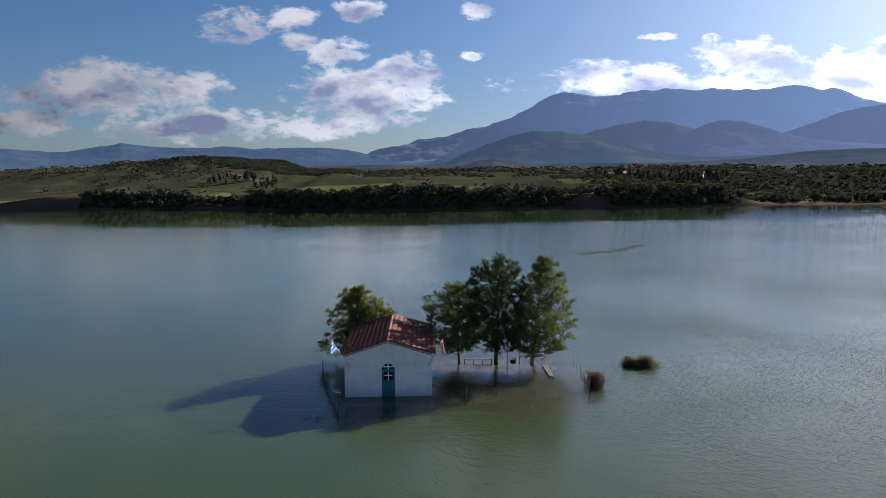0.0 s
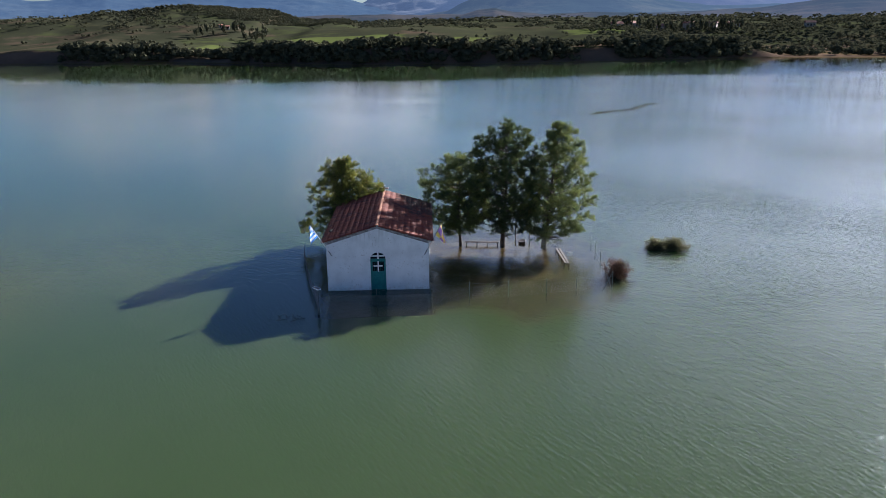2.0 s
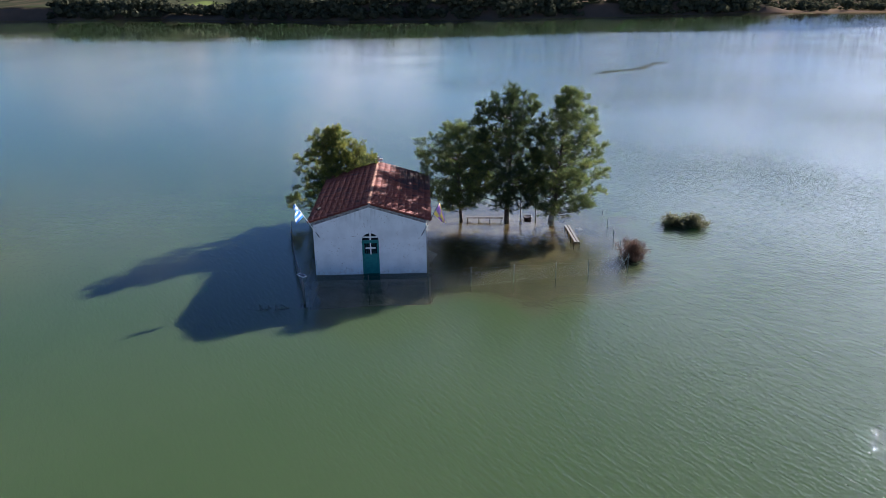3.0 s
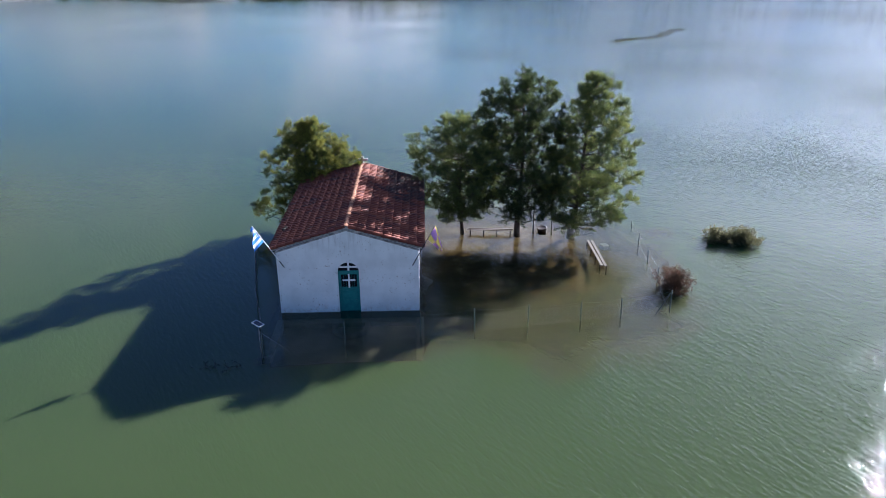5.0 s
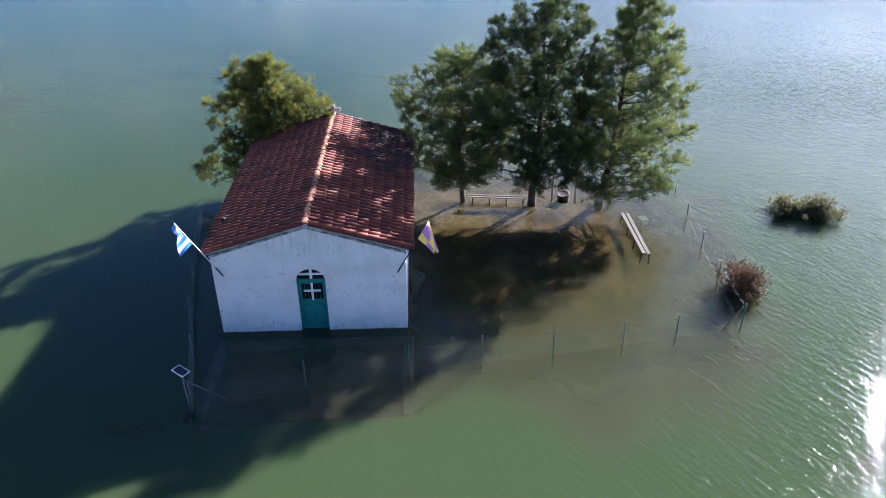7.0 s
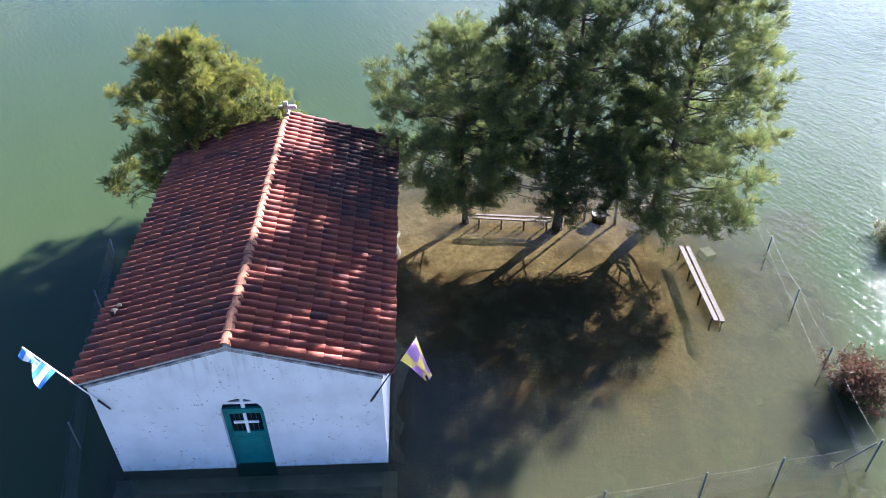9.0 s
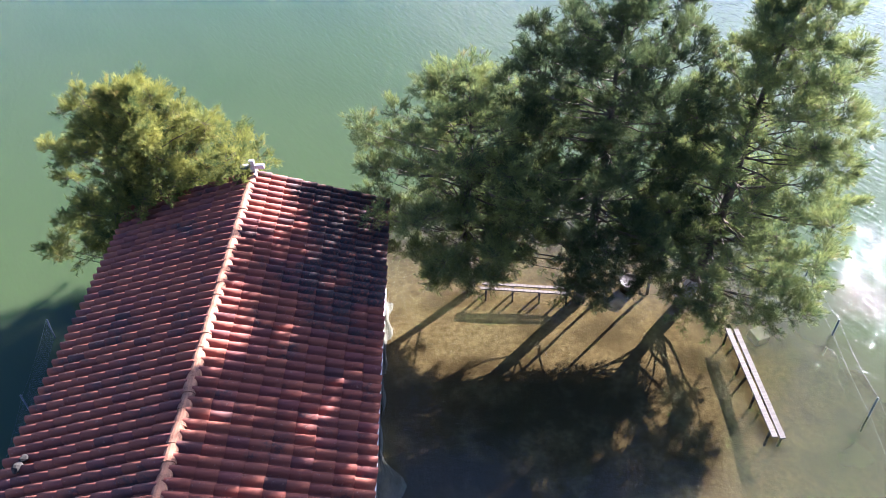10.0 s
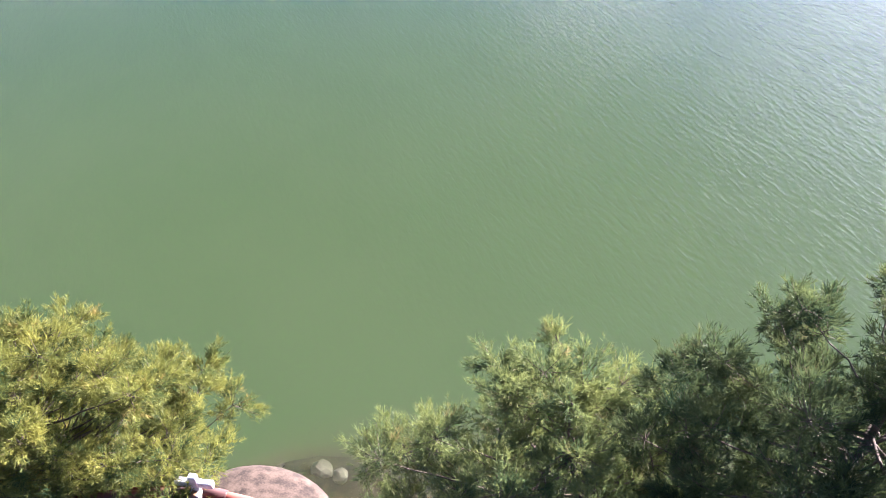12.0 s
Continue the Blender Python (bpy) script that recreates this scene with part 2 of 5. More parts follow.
    facing = node(nt, "ShaderNodeLayerWeight", in_Blend=0.5, in_Normal=n).outputs["Facing"]
    f = maths(nt, "ADD", 0.02, maths(nt, "MULTIPLY", maths(nt, "POWER", facing, 5.0), 0.98))
    s = node(nt, "ShaderNodeMixShader", in_0=f, in_1=base.outputs[0], in_2=gloss.outputs[0])
    nt.links.new(s.outputs[0], out.inputs[0])
    return m


def ground_material():
    m, nt, b = material("land and lake bed", Roughness=0.95, Specular_IOR_Level=0.0)
    g = node(nt, "ShaderNodeNewGeometry")
    p = g.outputs["Position"]
    z = node(nt, "ShaderNodeSeparateXYZ", in_0=p).outputs[2]
    up = node(nt, "ShaderNodeSeparateXYZ", in_0=g.outputs["Normal"]).outputs[2]
    # fields
    field_p = node(nt, "ShaderNodeMapping", in_Vector=p, in_Rotation=(0, 0, 0.3), in_Scale=(0.011, 0.018, 0.0)).outputs[0]
    cell = node(nt, "ShaderNodeTexVoronoi", in_Vector=field_p, in_Scale=1.0).outputs["Color"]
    pick = node(nt, "ShaderNodeSeparateXYZ", in_0=cell).outputs[0]
    fields = ramp(nt, pick, (0.0, (0.045, 0.052, 0.02)), (0.25, (0.045, 0.056, 0.02)), (0.42, (0.045, 0.04, 0.026)), (0.6, (0.055, 0.07, 0.022)), (0.75, (0.08, 0.056, 0.04)), (1.0, (0.04, 0.046, 0.02)))
    rough = noise_tex(nt, p, 0.05, 6.0, 0.65)
    land_x, land_y = node(nt, "ShaderNodeSeparateXYZ", in_0=p).outputs[0], node(nt, "ShaderNodeSeparateXYZ", in_0=p).outputs[1]
    furrow = noise_tex(nt, p, 0.25, 4.0)

    def plot(colours, x0, x1, y0, y1, below):
        wob = maths(nt, "MULTIPLY", maths(nt, "SUBTRACT", rough, 0.5), 22.0)
        px, py = maths(nt, "ADD", land_x, wob), maths(nt, "ADD", land_y, wob)
        m = maths(nt, "MULTIPLY", maths(nt, "MULTIPLY", smooth(nt, px, x0 - 3, x0 + 3), smooth(nt, px, x1 + 3, x1 - 3)), maths(nt, "MULTIPLY", smooth(nt, py, y0 - 3, y0 + 3), smooth(nt, py, y1 + 3, y1 - 3)))
        return mixed(nt, m, below, mixed(nt, furrow, colours[0], colours[1]))

    green_crop, soil = ((0.065, 0.088, 0.022, 1), (0.10, 0.122, 0.034, 1)), ((0.11, 0.075, 0.05, 1), (0.17, 0.115, 0.08, 1))
    wild = mixed(nt, smooth(nt, rough, 0.34, 0.56), fields, (0.030, 0.033, 0.019, 1))
    wild = plot(green_crop, -125, -8, 352, 430, wild)
    wild = plot(green_crop, 0, 60, 345, 420, wild)
    wild = plot(soil, 42, 128, 300, 365, wild)
    wild = plot(green_crop, 95, 150, 420, 470, wild)
    wild = plot(soil, -420, -215, 345, 400, wild)
    land = mixed(nt, 0.35, wild, (0.030, 0.032, 0.021, 1))
    earth = mixed(nt, rough, (0.045, 0.034, 0.025, 1), (0.15, 0.105, 0.075, 1))
    land = mixed(nt, smooth(nt, up, 0.97, 0.86), land, earth)
    land = mixed(nt, smooth(nt, z, 3.2, 1.0), land, earth)
    # the drowned yard: straw, sand and dark weed
    coarse, fine = noise_tex(nt, p, 0.8, 7.0, 0.62), noise_tex(nt, p, 7.0, 6.0, 0.7)
    bed = mixed(nt, smooth(nt, fine, 0.3, 0.7), (0.070, 0.050, 0.024, 1), (0.145, 0.106, 0.053, 1))
    # more dark weed in the trees' shadow: mud, and shade put into the colour
    mud_and_shade = maths(nt, "MULTIPLY", smooth(nt, maths(nt, "ADD", land_y, maths(nt, "MULTIPLY", coarse, 3.0)), 9.4, 7.4), smooth(nt, maths(nt, "ADD", land_x, maths(nt, "MULTIPLY", coarse, 3.0)), 12.4, 10.4))
    weed = smooth(nt, maths(nt, "ADD", maths(nt, "ADD", coarse, maths(nt, "MULTIPLY", mud_and_shade, 0.10)), maths(nt, "MULTIPLY", fine, 0.25)), 0.60, 0.76)
    bed = mixed(nt, maths(nt, "MULTIPLY", weed, 0.9), bed, (0.05, 0.034, 0.017, 1))
    nt.links.new(mixed(nt, smooth(nt, z, 0.0, 0.5), bed, land), b.inputs["Base Color"])
    bumped(nt, b, fine, 0.5, 0.05)
    return m


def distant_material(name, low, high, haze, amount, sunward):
    """Far slopes: scrub and rock, with haze painted on as emission, brighter towards the sun."""
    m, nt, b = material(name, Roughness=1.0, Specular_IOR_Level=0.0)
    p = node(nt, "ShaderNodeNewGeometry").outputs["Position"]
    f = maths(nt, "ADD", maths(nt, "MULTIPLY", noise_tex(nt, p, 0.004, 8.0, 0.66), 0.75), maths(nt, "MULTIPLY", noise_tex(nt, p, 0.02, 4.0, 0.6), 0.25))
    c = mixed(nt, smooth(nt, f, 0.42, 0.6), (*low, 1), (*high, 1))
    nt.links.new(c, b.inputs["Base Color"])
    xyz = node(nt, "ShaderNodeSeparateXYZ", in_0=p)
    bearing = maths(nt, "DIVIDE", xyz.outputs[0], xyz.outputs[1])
    haze_glow = node(nt, "ShaderNodeMapRange", in_0=bearing, in_1=0.0, in_2=0.6, in_3=amount, in_4=sunward).outputs[0]
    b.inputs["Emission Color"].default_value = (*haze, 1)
    nt.links.new(haze_glow, b.inputs["Emission Strength"])
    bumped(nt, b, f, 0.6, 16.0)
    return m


def flag_material(name, kind):
    m, nt, b = material(name, Roughness=0.8)
    uv = node(nt, "ShaderNodeUVMap").outputs[0]
    s = node(nt, "ShaderNodeSeparateXYZ", in_0=uv)
    x, y = s.outputs[0], s.outputs[1]
    if kind == "stripes":
        stripe = maths(nt, "GREATER_THAN", maths(nt, "FRACT", maths(nt, "MULTIPLY", y, 3.5)), 0.5)
        canton = maths(nt, "MULTIPLY", maths(nt, "LESS_THAN", x, 0.37), maths(nt, "GREATER_THAN", y, 0.445))
        arm = maths(nt, "MAXIMUM", maths(nt, "LESS_THAN", maths(nt, "ABSOLUTE", maths(nt, "SUBTRACT", x, 0.185)), 0.037),
                    maths(nt, "LESS_THAN", maths(nt, "ABSOLUTE", maths(nt, "SUBTRACT", y, 0.722)), 0.055))
        pick = mixed(nt, canton, stripe, arm)
        c = mixed(nt, pick, (0.02, 0.17, 0.55, 1), (0.62, 0.65, 0.70, 1))
    else:
        drift = maths(nt, "MULTIPLY", maths(nt, "SUBTRACT", noise_tex(nt, uv, 3.0, 2.0), 0.5), 3.0)
        check = maths(nt, "MULTIPLY", maths(nt, "SINE", maths(nt, "ADD", maths(nt, "MULTIPLY", x, 7.0), drift)), maths(nt, "SINE", maths(nt, "ADD", maths(nt, "MULTIPLY", y, 6.0), 0.9)))
        c = mixed(nt, smooth(nt, check, -0.2, 0.2), (0.46, 0.22, 0.55, 1), (0.90, 0.70, 0.13, 1))
    c = mixed(nt, maths(nt, "MULTIPLY", noise_tex(nt, uv, 5.0, 4.0), 0.15), c, (0.6, 0.6, 0.6, 1))
    d = node(nt, "ShaderNodeBsdfDiffuse", in_0=c)
    t = node(nt, "ShaderNodeBsdfTranslucent", in_0=c)
    mix = node(nt, "ShaderNodeMixShader", in_0=0.45, in_1=d.outputs[0], in_2=t.outputs[0])
    nt.links.new(mix.outputs[0], nt.nodes["Material Output"].inputs[0])
    return m


WHITEWASH, TILE, WATER, GROUND = plaster_material(), tile_material(), water_material(), ground_material()
CEMENT = simple("weathered cement", (0.22, 0.21, 0.19), (0.46, 0.45, 0.42), 0.9, 3.0, 0.4)
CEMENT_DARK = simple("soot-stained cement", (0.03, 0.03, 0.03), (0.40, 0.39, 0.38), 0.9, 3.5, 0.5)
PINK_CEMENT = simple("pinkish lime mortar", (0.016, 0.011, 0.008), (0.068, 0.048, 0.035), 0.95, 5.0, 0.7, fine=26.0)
STONE = simple("weathered marble", (0.16, 0.16, 0.165), (0.40, 0.40, 0.41), 0.6, 8.0, 0.2)
TEAL = simple("teal door paint", (0.014, 0.13, 0.13), (0.026, 0.19, 0.18), 0.45, 4.0, 0.08)
WHITE_PAINT = simple("white paint", (0.66, 0.67, 0.66), (0.8, 0.8, 0.8), 0.5, 6.0, 0.08)
DARK_GLASS, _nt, _b = material("dark window glass", Base_Color=(0.012, 0.014, 0.016, 1), Roughness=0.08)
IRON = simple("dark painted iron", (0.015, 0.016, 0.02), (0.05, 0.05, 0.055), 0.5, 12.0, 0.15, 0.6)
STEEL = simple("galvanised steel", (0.09, 0.095, 0.10), (0.22, 0.23, 0.24), 0.65, 15.0, 0.1, 0.8)
GREEN_POST = simple("dull green fence paint", (0.03, 0.05, 0.045), (0.09, 0.11, 0.10), 0.5, 9.0, 0.2)
PLANK = simple("grey weathered wood", (0.052, 0.046, 0.040), (0.115, 0.102, 0.09), 0.85, 2.0, 0.4, 0.0, (10, 1, 10))
BARK = simple("pine bark", (0.028, 0.021, 0.016), (0.10, 0.078, 0.06), 0.95, 3.0, 0.9, 0.0, (3, 3, 1), 18.0)
LIME_TRUNK = simple("limewashed bark", (0.13, 0.12, 0.11), (0.36, 0.345, 0.33), 0.9, 5.0, 0.7, 0.0, (3, 3, 1))
NEEDLES = needle_material("pine needles", (0.038, 0.068, 0.030), (0.175, 0.20, 0.06), (0.24, 0.19, 0.08))
NEEDLES_DARK = needle_material("dark pine needles", (0.016, 0.034, 0.017), (0.082, 0.104, 0.036), (0.11, 0.085, 0.04))
NEEDLES_GOLD = needle_material("yellowing pine needles", (0.028, 0.056, 0.021), (0.21, 0.21, 0.045), (0.30, 0.21, 0.07))
DRY_LEAF = needle_material("withered rose leaves", (0.036, 0.021, 0.013), (0.095, 0.052, 0.034), (0.16, 0.11, 0.075))
SHRUB_LEAF = needle_material("olive shrub leaves", (0.045, 0.050, 0.022), (0.15, 0.145, 0.075), (0.18, 0.13, 0.08))
FAR_LEAF = needle_material("far scrub", (0.034, 0.039, 0.026), (0.076, 0.078, 0.045), (0.10, 0.075, 0.05), 0.0, 0.2)
FLAG_STRIPES, FLAG_CHECK = flag_material("blue and white cloth", "stripes"), flag_material("faded yellow and violet cloth", "check")


# ---- small tools ----
def part(name, bm, mat, parent=None, label=""):
    me = bpy.data.meshes.new(name)
    bm.to_mesh(me)
    bm.free()
    me.materials.append(mat)
    ob = new(name, me)
    if parent:
        ob.parent = parent
    return tagged(ob, label)


def thing(name, label, category, at=(0, 0, 0), group="", kind=""):
    ob = new(name)
    ob.empty_display_size = 0.2
    ob.matrix_world = at if isinstance(at, Matrix) else Matrix.Translation(at)
    return tagged(ob, label, category, group, kind)


def arrays(name, verts, faces, mat, parent=None, label="", shaded=False):
    """A mesh from arrays: verts n x 3, faces m x 3 or m x 4."""
    me = bpy.data.meshes.new(name)
    verts, faces = np.asarray(verts, dtype=np.float32), np.asarray(faces, dtype=np.int32)
    k = faces.shape[1]
    me.vertices.add(len(verts))
    me.vertices.foreach_set("co", verts.ravel())
    me.loops.add(faces.size)
    me.loops.foreach_set("vertex_index", faces.ravel())
    me.polygons.add(len(faces))
    me.polygons.foreach_set("loop_start", np.arange(0, faces.size, k, dtype=np.int32))
    me.update(calc_edges=True)
    if shaded:
        me.polygons.foreach_set("use_smooth", np.ones(len(faces), dtype=bool))
    me.materials.append(mat)
    ob = new(name, me)
    if parent:
        ob.parent = parent
    return tagged(ob, label)


def box(bm, x0, x1, y0, y1, z0, z1, bevel=0.0, m=None):
    r = bmesh.ops.create_cube(bm, size=1.0, matrix=Matrix.Translation(((x0 + x1) / 2, (y0 + y1) / 2, (z0 + z1) / 2)) @ Matrix.Diagonal((x1 - x0, y1 - y0, z1 - z0, 1)))
    vs = r["verts"]
    if bevel:
        es = list({e for w in vs for e in w.link_edges})
        vs = bmesh.ops.bevel(bm, geom=es, offset=bevel, segments=1, affect="EDGES")["verts"]
    if m:
        bmesh.ops.transform(bm, matrix=m, verts=list({w for w in vs}))
    return bm


def tube_arrays(path, radii, sides):
    """Rings along a path: verts, quads, with a closing fan left to the taper."""
    path = np.asarray(path, dtype=float)
    t = np.gradient(path, axis=0)
    t /= np.linalg.norm(t, axis=1, keepdims=True) + 1e-9
    ref = np.array([0.31, 0.17, 0.93]) if abs(t[0][2]) < 0.8 else np.array([0.93, 0.31, 0.17])
    a = np.cross(t, ref)
    a /= np.linalg.norm(a, axis=1, keepdims=True) + 1e-9
    b = np.cross(t, a)
    ang = np.arange(sides) * 2 * np.pi / sides
    ring = a[:, None, :] * np.cos(ang)[None, :, None] + b[:, None, :] * np.sin(ang)[None, :, None]
    verts = (path[:, None, :] + ring * np.asarray(radii)[:, None, None]).reshape(-1, 3)
    i, j = np.meshgrid(np.arange(len(path) - 1), np.arange(sides), indexing="ij")
    k = (j + 1) % sides
    quads = np.stack([i * sides + j, i * sides + k, (i + 1) * sides + k, (i + 1) * sides + j], axis=-1).reshape(-1, 4)
    return verts, quads


class Heap:
    """Gathers pieces of one mesh."""

    def __init__(self):
        self.v, self.f, self.n = [], [], 0

    def add(self, verts, faces):
        self.v.append(np.asarray(verts, dtype=np.float32))
        self.f.append(np.asarray(faces, dtype=np.int64) + self.n)
        self.n += len(verts)

    def tube(self, path, radii, sides=6):
        self.add(*tube_arrays(path, radii, sides))

    def mesh(self, name, mat, parent=None, label="", shaded=False):
        return arrays(name, np.concatenate(self.v), np.concatenate(self.f), mat, parent, label, shaded)


def rod(name, a, b, r, mat, parent=None, label="", sides=8, r2=None):
    a, b = np.array(a, float), np.array(b, float)
    r2 = r if r2 is None else r2
    d = (b - a) / (np.linalg.norm(b - a) + 1e-9)
    h = Heap()
    h.tube([a, a + d * 1e-4, b - d * 1e-4, b], [r * 0.02, r, r2, r2 * 0.02], sides)
    return h.mesh(name, mat, parent, label)


def lattice(ix, iy, seed):
    h = (ix * 374761393 + iy * 668265263 + seed * 974634581) & 0xFFFFFFFF
    h = ((h ^ (h >> 13)) * 1274126177) & 0xFFFFFFFF
    return ((h ^ (h >> 16)) & 0xFFFF) / 65535.0


def value_noise(x, y, seed=0):
    x, y = np.asarray(x, float), np.asarray(y, float)
    ix, iy = np.floor(x).astype(np.int64), np.floor(y).astype(np.int64)
    fx, fy = x - ix, y - iy
    fx, fy = fx * fx * (3 - 2 * fx), fy * fy * (3 - 2 * fy)
    a, b = lattice(ix, iy, seed), lattice(ix + 1, iy, seed)
    c, d = lattice(ix, iy + 1, seed), lattice(ix + 1, iy + 1, seed)
    return (a * (1 - fx) + b * fx) * (1 - fy) + (c * (1 - fx) + d * fx) * fy - 0.5


def fractal(x, y, scale, octaves=5, seed=0, gain=0.5):
    total, amp = 0.0, 1.0
    for o in range(octaves):
        total = total + amp * value_noise(np.asarray(x) / scale + 17.3 * o, np.asarray(y) / scale - 9.1 * o, seed + o)
        scale, amp = scale / 2.03, amp * gain
    return total


def step(x, lo, hi):
    t = np.clip((x - lo) / (hi - lo), 0, 1)
    return t * t * (3 - 2 * t)


# ---- the large structure: lake bed, shore, hills, water ----
EYE0 = (2.6, -52.2)
SHORE_X = [-2000, -500, -300, -208, -150, -123, -95, -60, -20, 40, 100, 149, 195, 300, 600, 2000]
SHORE_Y = [250, 345, 342, 334, 326, 330, 318, 296, 282, 276, 286, 302, 290, 292, 280, 150]


def shore_y(x):
    return np.interp(x, SHORE_X, SHORE_Y) + 7 * fractal(x, x * 0 + 3.0, 34.0, 4, 5)


def bed_height(x, y):
    """The drowned yard: a shallow rise under the trees that falls away on every side."""
    d = np.hypot((x - 7.2) / np.where(x > 7.2, 4.2, 5.6), (y - 6.6) / 4.0)
    z = -0.16 - 0.38 * step(d, 0.65, 1.9) - 1.6 * step(d, 1.5, 3.0)
    ragged = 3.4 * fractal(x, y, 4.5, 4, 13)
    yard = step(x, -5.0, -3.2) * step(y + ragged, -8.5, -1.8) * step(10.2 - y + ragged, 0, 2.0) * step(17.5 - x + ragged, 0, 3.5)
    z = np.maximum(z, -2.2 + 1.62 * yard)
    z = np.maximum(z, -0.34 - 1.9 * step(np.hypot((x - 1.2) / 2.8, (y - 11.2) / 2.2), 0.75, 1.5))
    return z + 0.10 * fractal(x, y, 2.6, 4, 11) - 1.8 * step(d, 4.0, 9.0)


def land_height(x, y):
    inland = y - shore_y(x)
    bluff = 5.5 + 3.0 * fractal(x, y * 0.3, 60.0, 3, 21) - 4.6 * step(x, 148, 170) - 4.0 * step(-x, 190, 225) - 3.0 * step(-x, 70, 90) * step(x, -125, -110)
    z = -4 + 4.3 * step(inland, -9, 0.5) + bluff * step(inland, 0, 9) + 6.0 * step(inland, 10, 240) + 24 * step(inland, 250, 1900)
    z = z + step(inland, 5, 120) * (3.5 * fractal(x, y, 170.0, 5, 31))
    hill = 17 * np.exp(-np.abs((x + 200) / 125.0) ** 3 - ((y - 650) / 130.0) ** 2) + 14 * np.exp(-((x + 420) / 200.0) ** 2 - ((y - 640) / 150.0) ** 2)
    hill = hill * (1 + 0.35 * fractal(x, y, 60.0, 5, 41))
    right = 7 * step(x, 60, 260) * step(inland, 60, 200)
    return z + (hill + right) * step(inland, 20, 160)


def height(x, y):
    far = step(y, 120, 220) * step(np.abs(x), 3000, 1800)
    rim = step(np.hypot(x, y - 100), 900, 1300) * (1 - step(y, -100, 250))     # low hills round the rest of the lake
    z = bed_height(x, y) * (1 - far) + land_height(x, y) * far
    return z + rim * (42 + 60 * fractal(x, y, 420.0, 5, 51))


def fan_grid(angles, radii):
    a, r = np.meshgrid(np.radians(angles), radii, indexing="ij")
    x, y = EYE0[0] + r * np.sin(a), EYE0[1] + r * np.cos(a)
    n, m = len(angles), len(radii)
    i, j = np.meshgrid(np.arange(n), np.arange(m - 1), indexing="ij")
    k = (i + 1) % n
    quads = np.stack([i * m + j, k * m + j, k * m + j + 1, i * m + j + 1], axis=-1).reshape(-1, 4)
    return x.ravel(), y.ravel(), quads


angles = np.concatenate([np.arange(-40, 40, 0.29), np.arange(40, 320, 4.0)])
near_r = np.concatenate([[0.01, 4], np.arange(10, 40, 3.0), np.arange(40, 76, 0.33), 76 * 1.045 ** np.arange(0, 29)])
shore_r = np.concatenate([np.arange(272, 520, 3.0), 520 * 1.008 ** np.arange(0, 70)])
far_r = np.concatenate([shore_r[-1] * 1.03 ** np.arange(1, 50)])
far_r = np.append(far_r[far_r < 4700], 4850)
gx, gy, gq = fan_grid(angles, np.concatenate([near_r, shore_r, far_r]))
ground = arrays("ground", np.stack([gx, gy, height(gx, gy)], axis=1), gq, GROUND, shaded=True)
tagged(ground, "lake bed, scrubby shore and green farmland beyond the lake", "ground", kind="structure")

wx, wy, wq = fan_grid(angles[::2] if len(angles) % 2 == 0 else angles[1::2], np.concatenate([near_r, np.arange(272, 460, 12.0), [500, 600, 800, 1200]]))
water = arrays("water", np.stack([wx, wy, wx * 0], axis=1), wq, WATER, shaded=True)
tagged(water, "murky green lake water with wind ripples", "water", kind="structure")
deep = water.data.attributes.new("depth", "FLOAT", "POINT")
still = np.clip(-height(wx, wy), 0, 5)
in_court = (np.abs(wx) < 3.3) & (wy > -4.6) & (wy < 0.3)
still[in_court] = np.minimum(still[in_court], 0.45)      # the forecourt slab lies higher than the bed
deep.data.foreach_set("value", still.astype(np.float32))


def mountain(name, label, crest, near, far, mat, seed, rugged):
    """A range seen over the plain: crest as (azimuth in degrees, elevation in degrees), its slope from near to far metres."""
    az = np.linspace(crest[0][0], crest[-1][0], 420)
    el = np.interp(az, [c[0] for c in crest], [c[1] for c in crest])
    r = np.concatenate([np.linspace(near, far, 46), [far + 120]])
    a, rr = np.meshgrid(np.radians(az), r, indexing="ij")
    x, y = EYE0[0] + rr * np.sin(a), EYE0[1] + rr * np.cos(a)
    top = 15.7 + far * np.tan(np.radians(el))
    rise = np.clip((rr - near) / (far - near), 0, 1)
    ridge = 1 - 2 * np.abs(fractal(x, y, (far - near) * 0.45, 5, seed))
    z = 10 + (top[:, None] - 10) * (rise ** 1.25) * (1 - rugged * (1 - rise ** 2) * 0.6 * (1 - ridge)) + (far - near) * 0.03 * rugged * fractal(x, y, 160.0, 4, seed + 7) * rise
    z[:, -1] = z[:, -2] - 60
    n, m = a.shape
    i, j = np.meshgrid(np.arange(n - 1), np.arange(m - 1), indexing="ij")
    quads = np.stack([i * m + j, i * m + j + 1, (i + 1) * m + j + 1, (i + 1) * m + j], axis=-1).reshape(-1, 4)[:, ::-1]
    ob = arrays(name, np.stack([x, y, z], axis=-1).reshape(-1, 3), quads, mat, shaded=True)
    return tagged(ob, label, "mountain", kind="structure")


# the bluish haze of each range is emitted by its own slopes
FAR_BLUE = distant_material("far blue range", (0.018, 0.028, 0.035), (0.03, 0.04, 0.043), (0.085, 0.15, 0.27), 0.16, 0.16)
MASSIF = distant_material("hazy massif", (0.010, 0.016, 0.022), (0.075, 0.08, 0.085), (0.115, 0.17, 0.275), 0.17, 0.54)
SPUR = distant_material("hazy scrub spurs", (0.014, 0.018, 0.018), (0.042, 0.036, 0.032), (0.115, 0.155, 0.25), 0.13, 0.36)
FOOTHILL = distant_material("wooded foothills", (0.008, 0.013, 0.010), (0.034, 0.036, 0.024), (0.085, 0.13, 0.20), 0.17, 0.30)
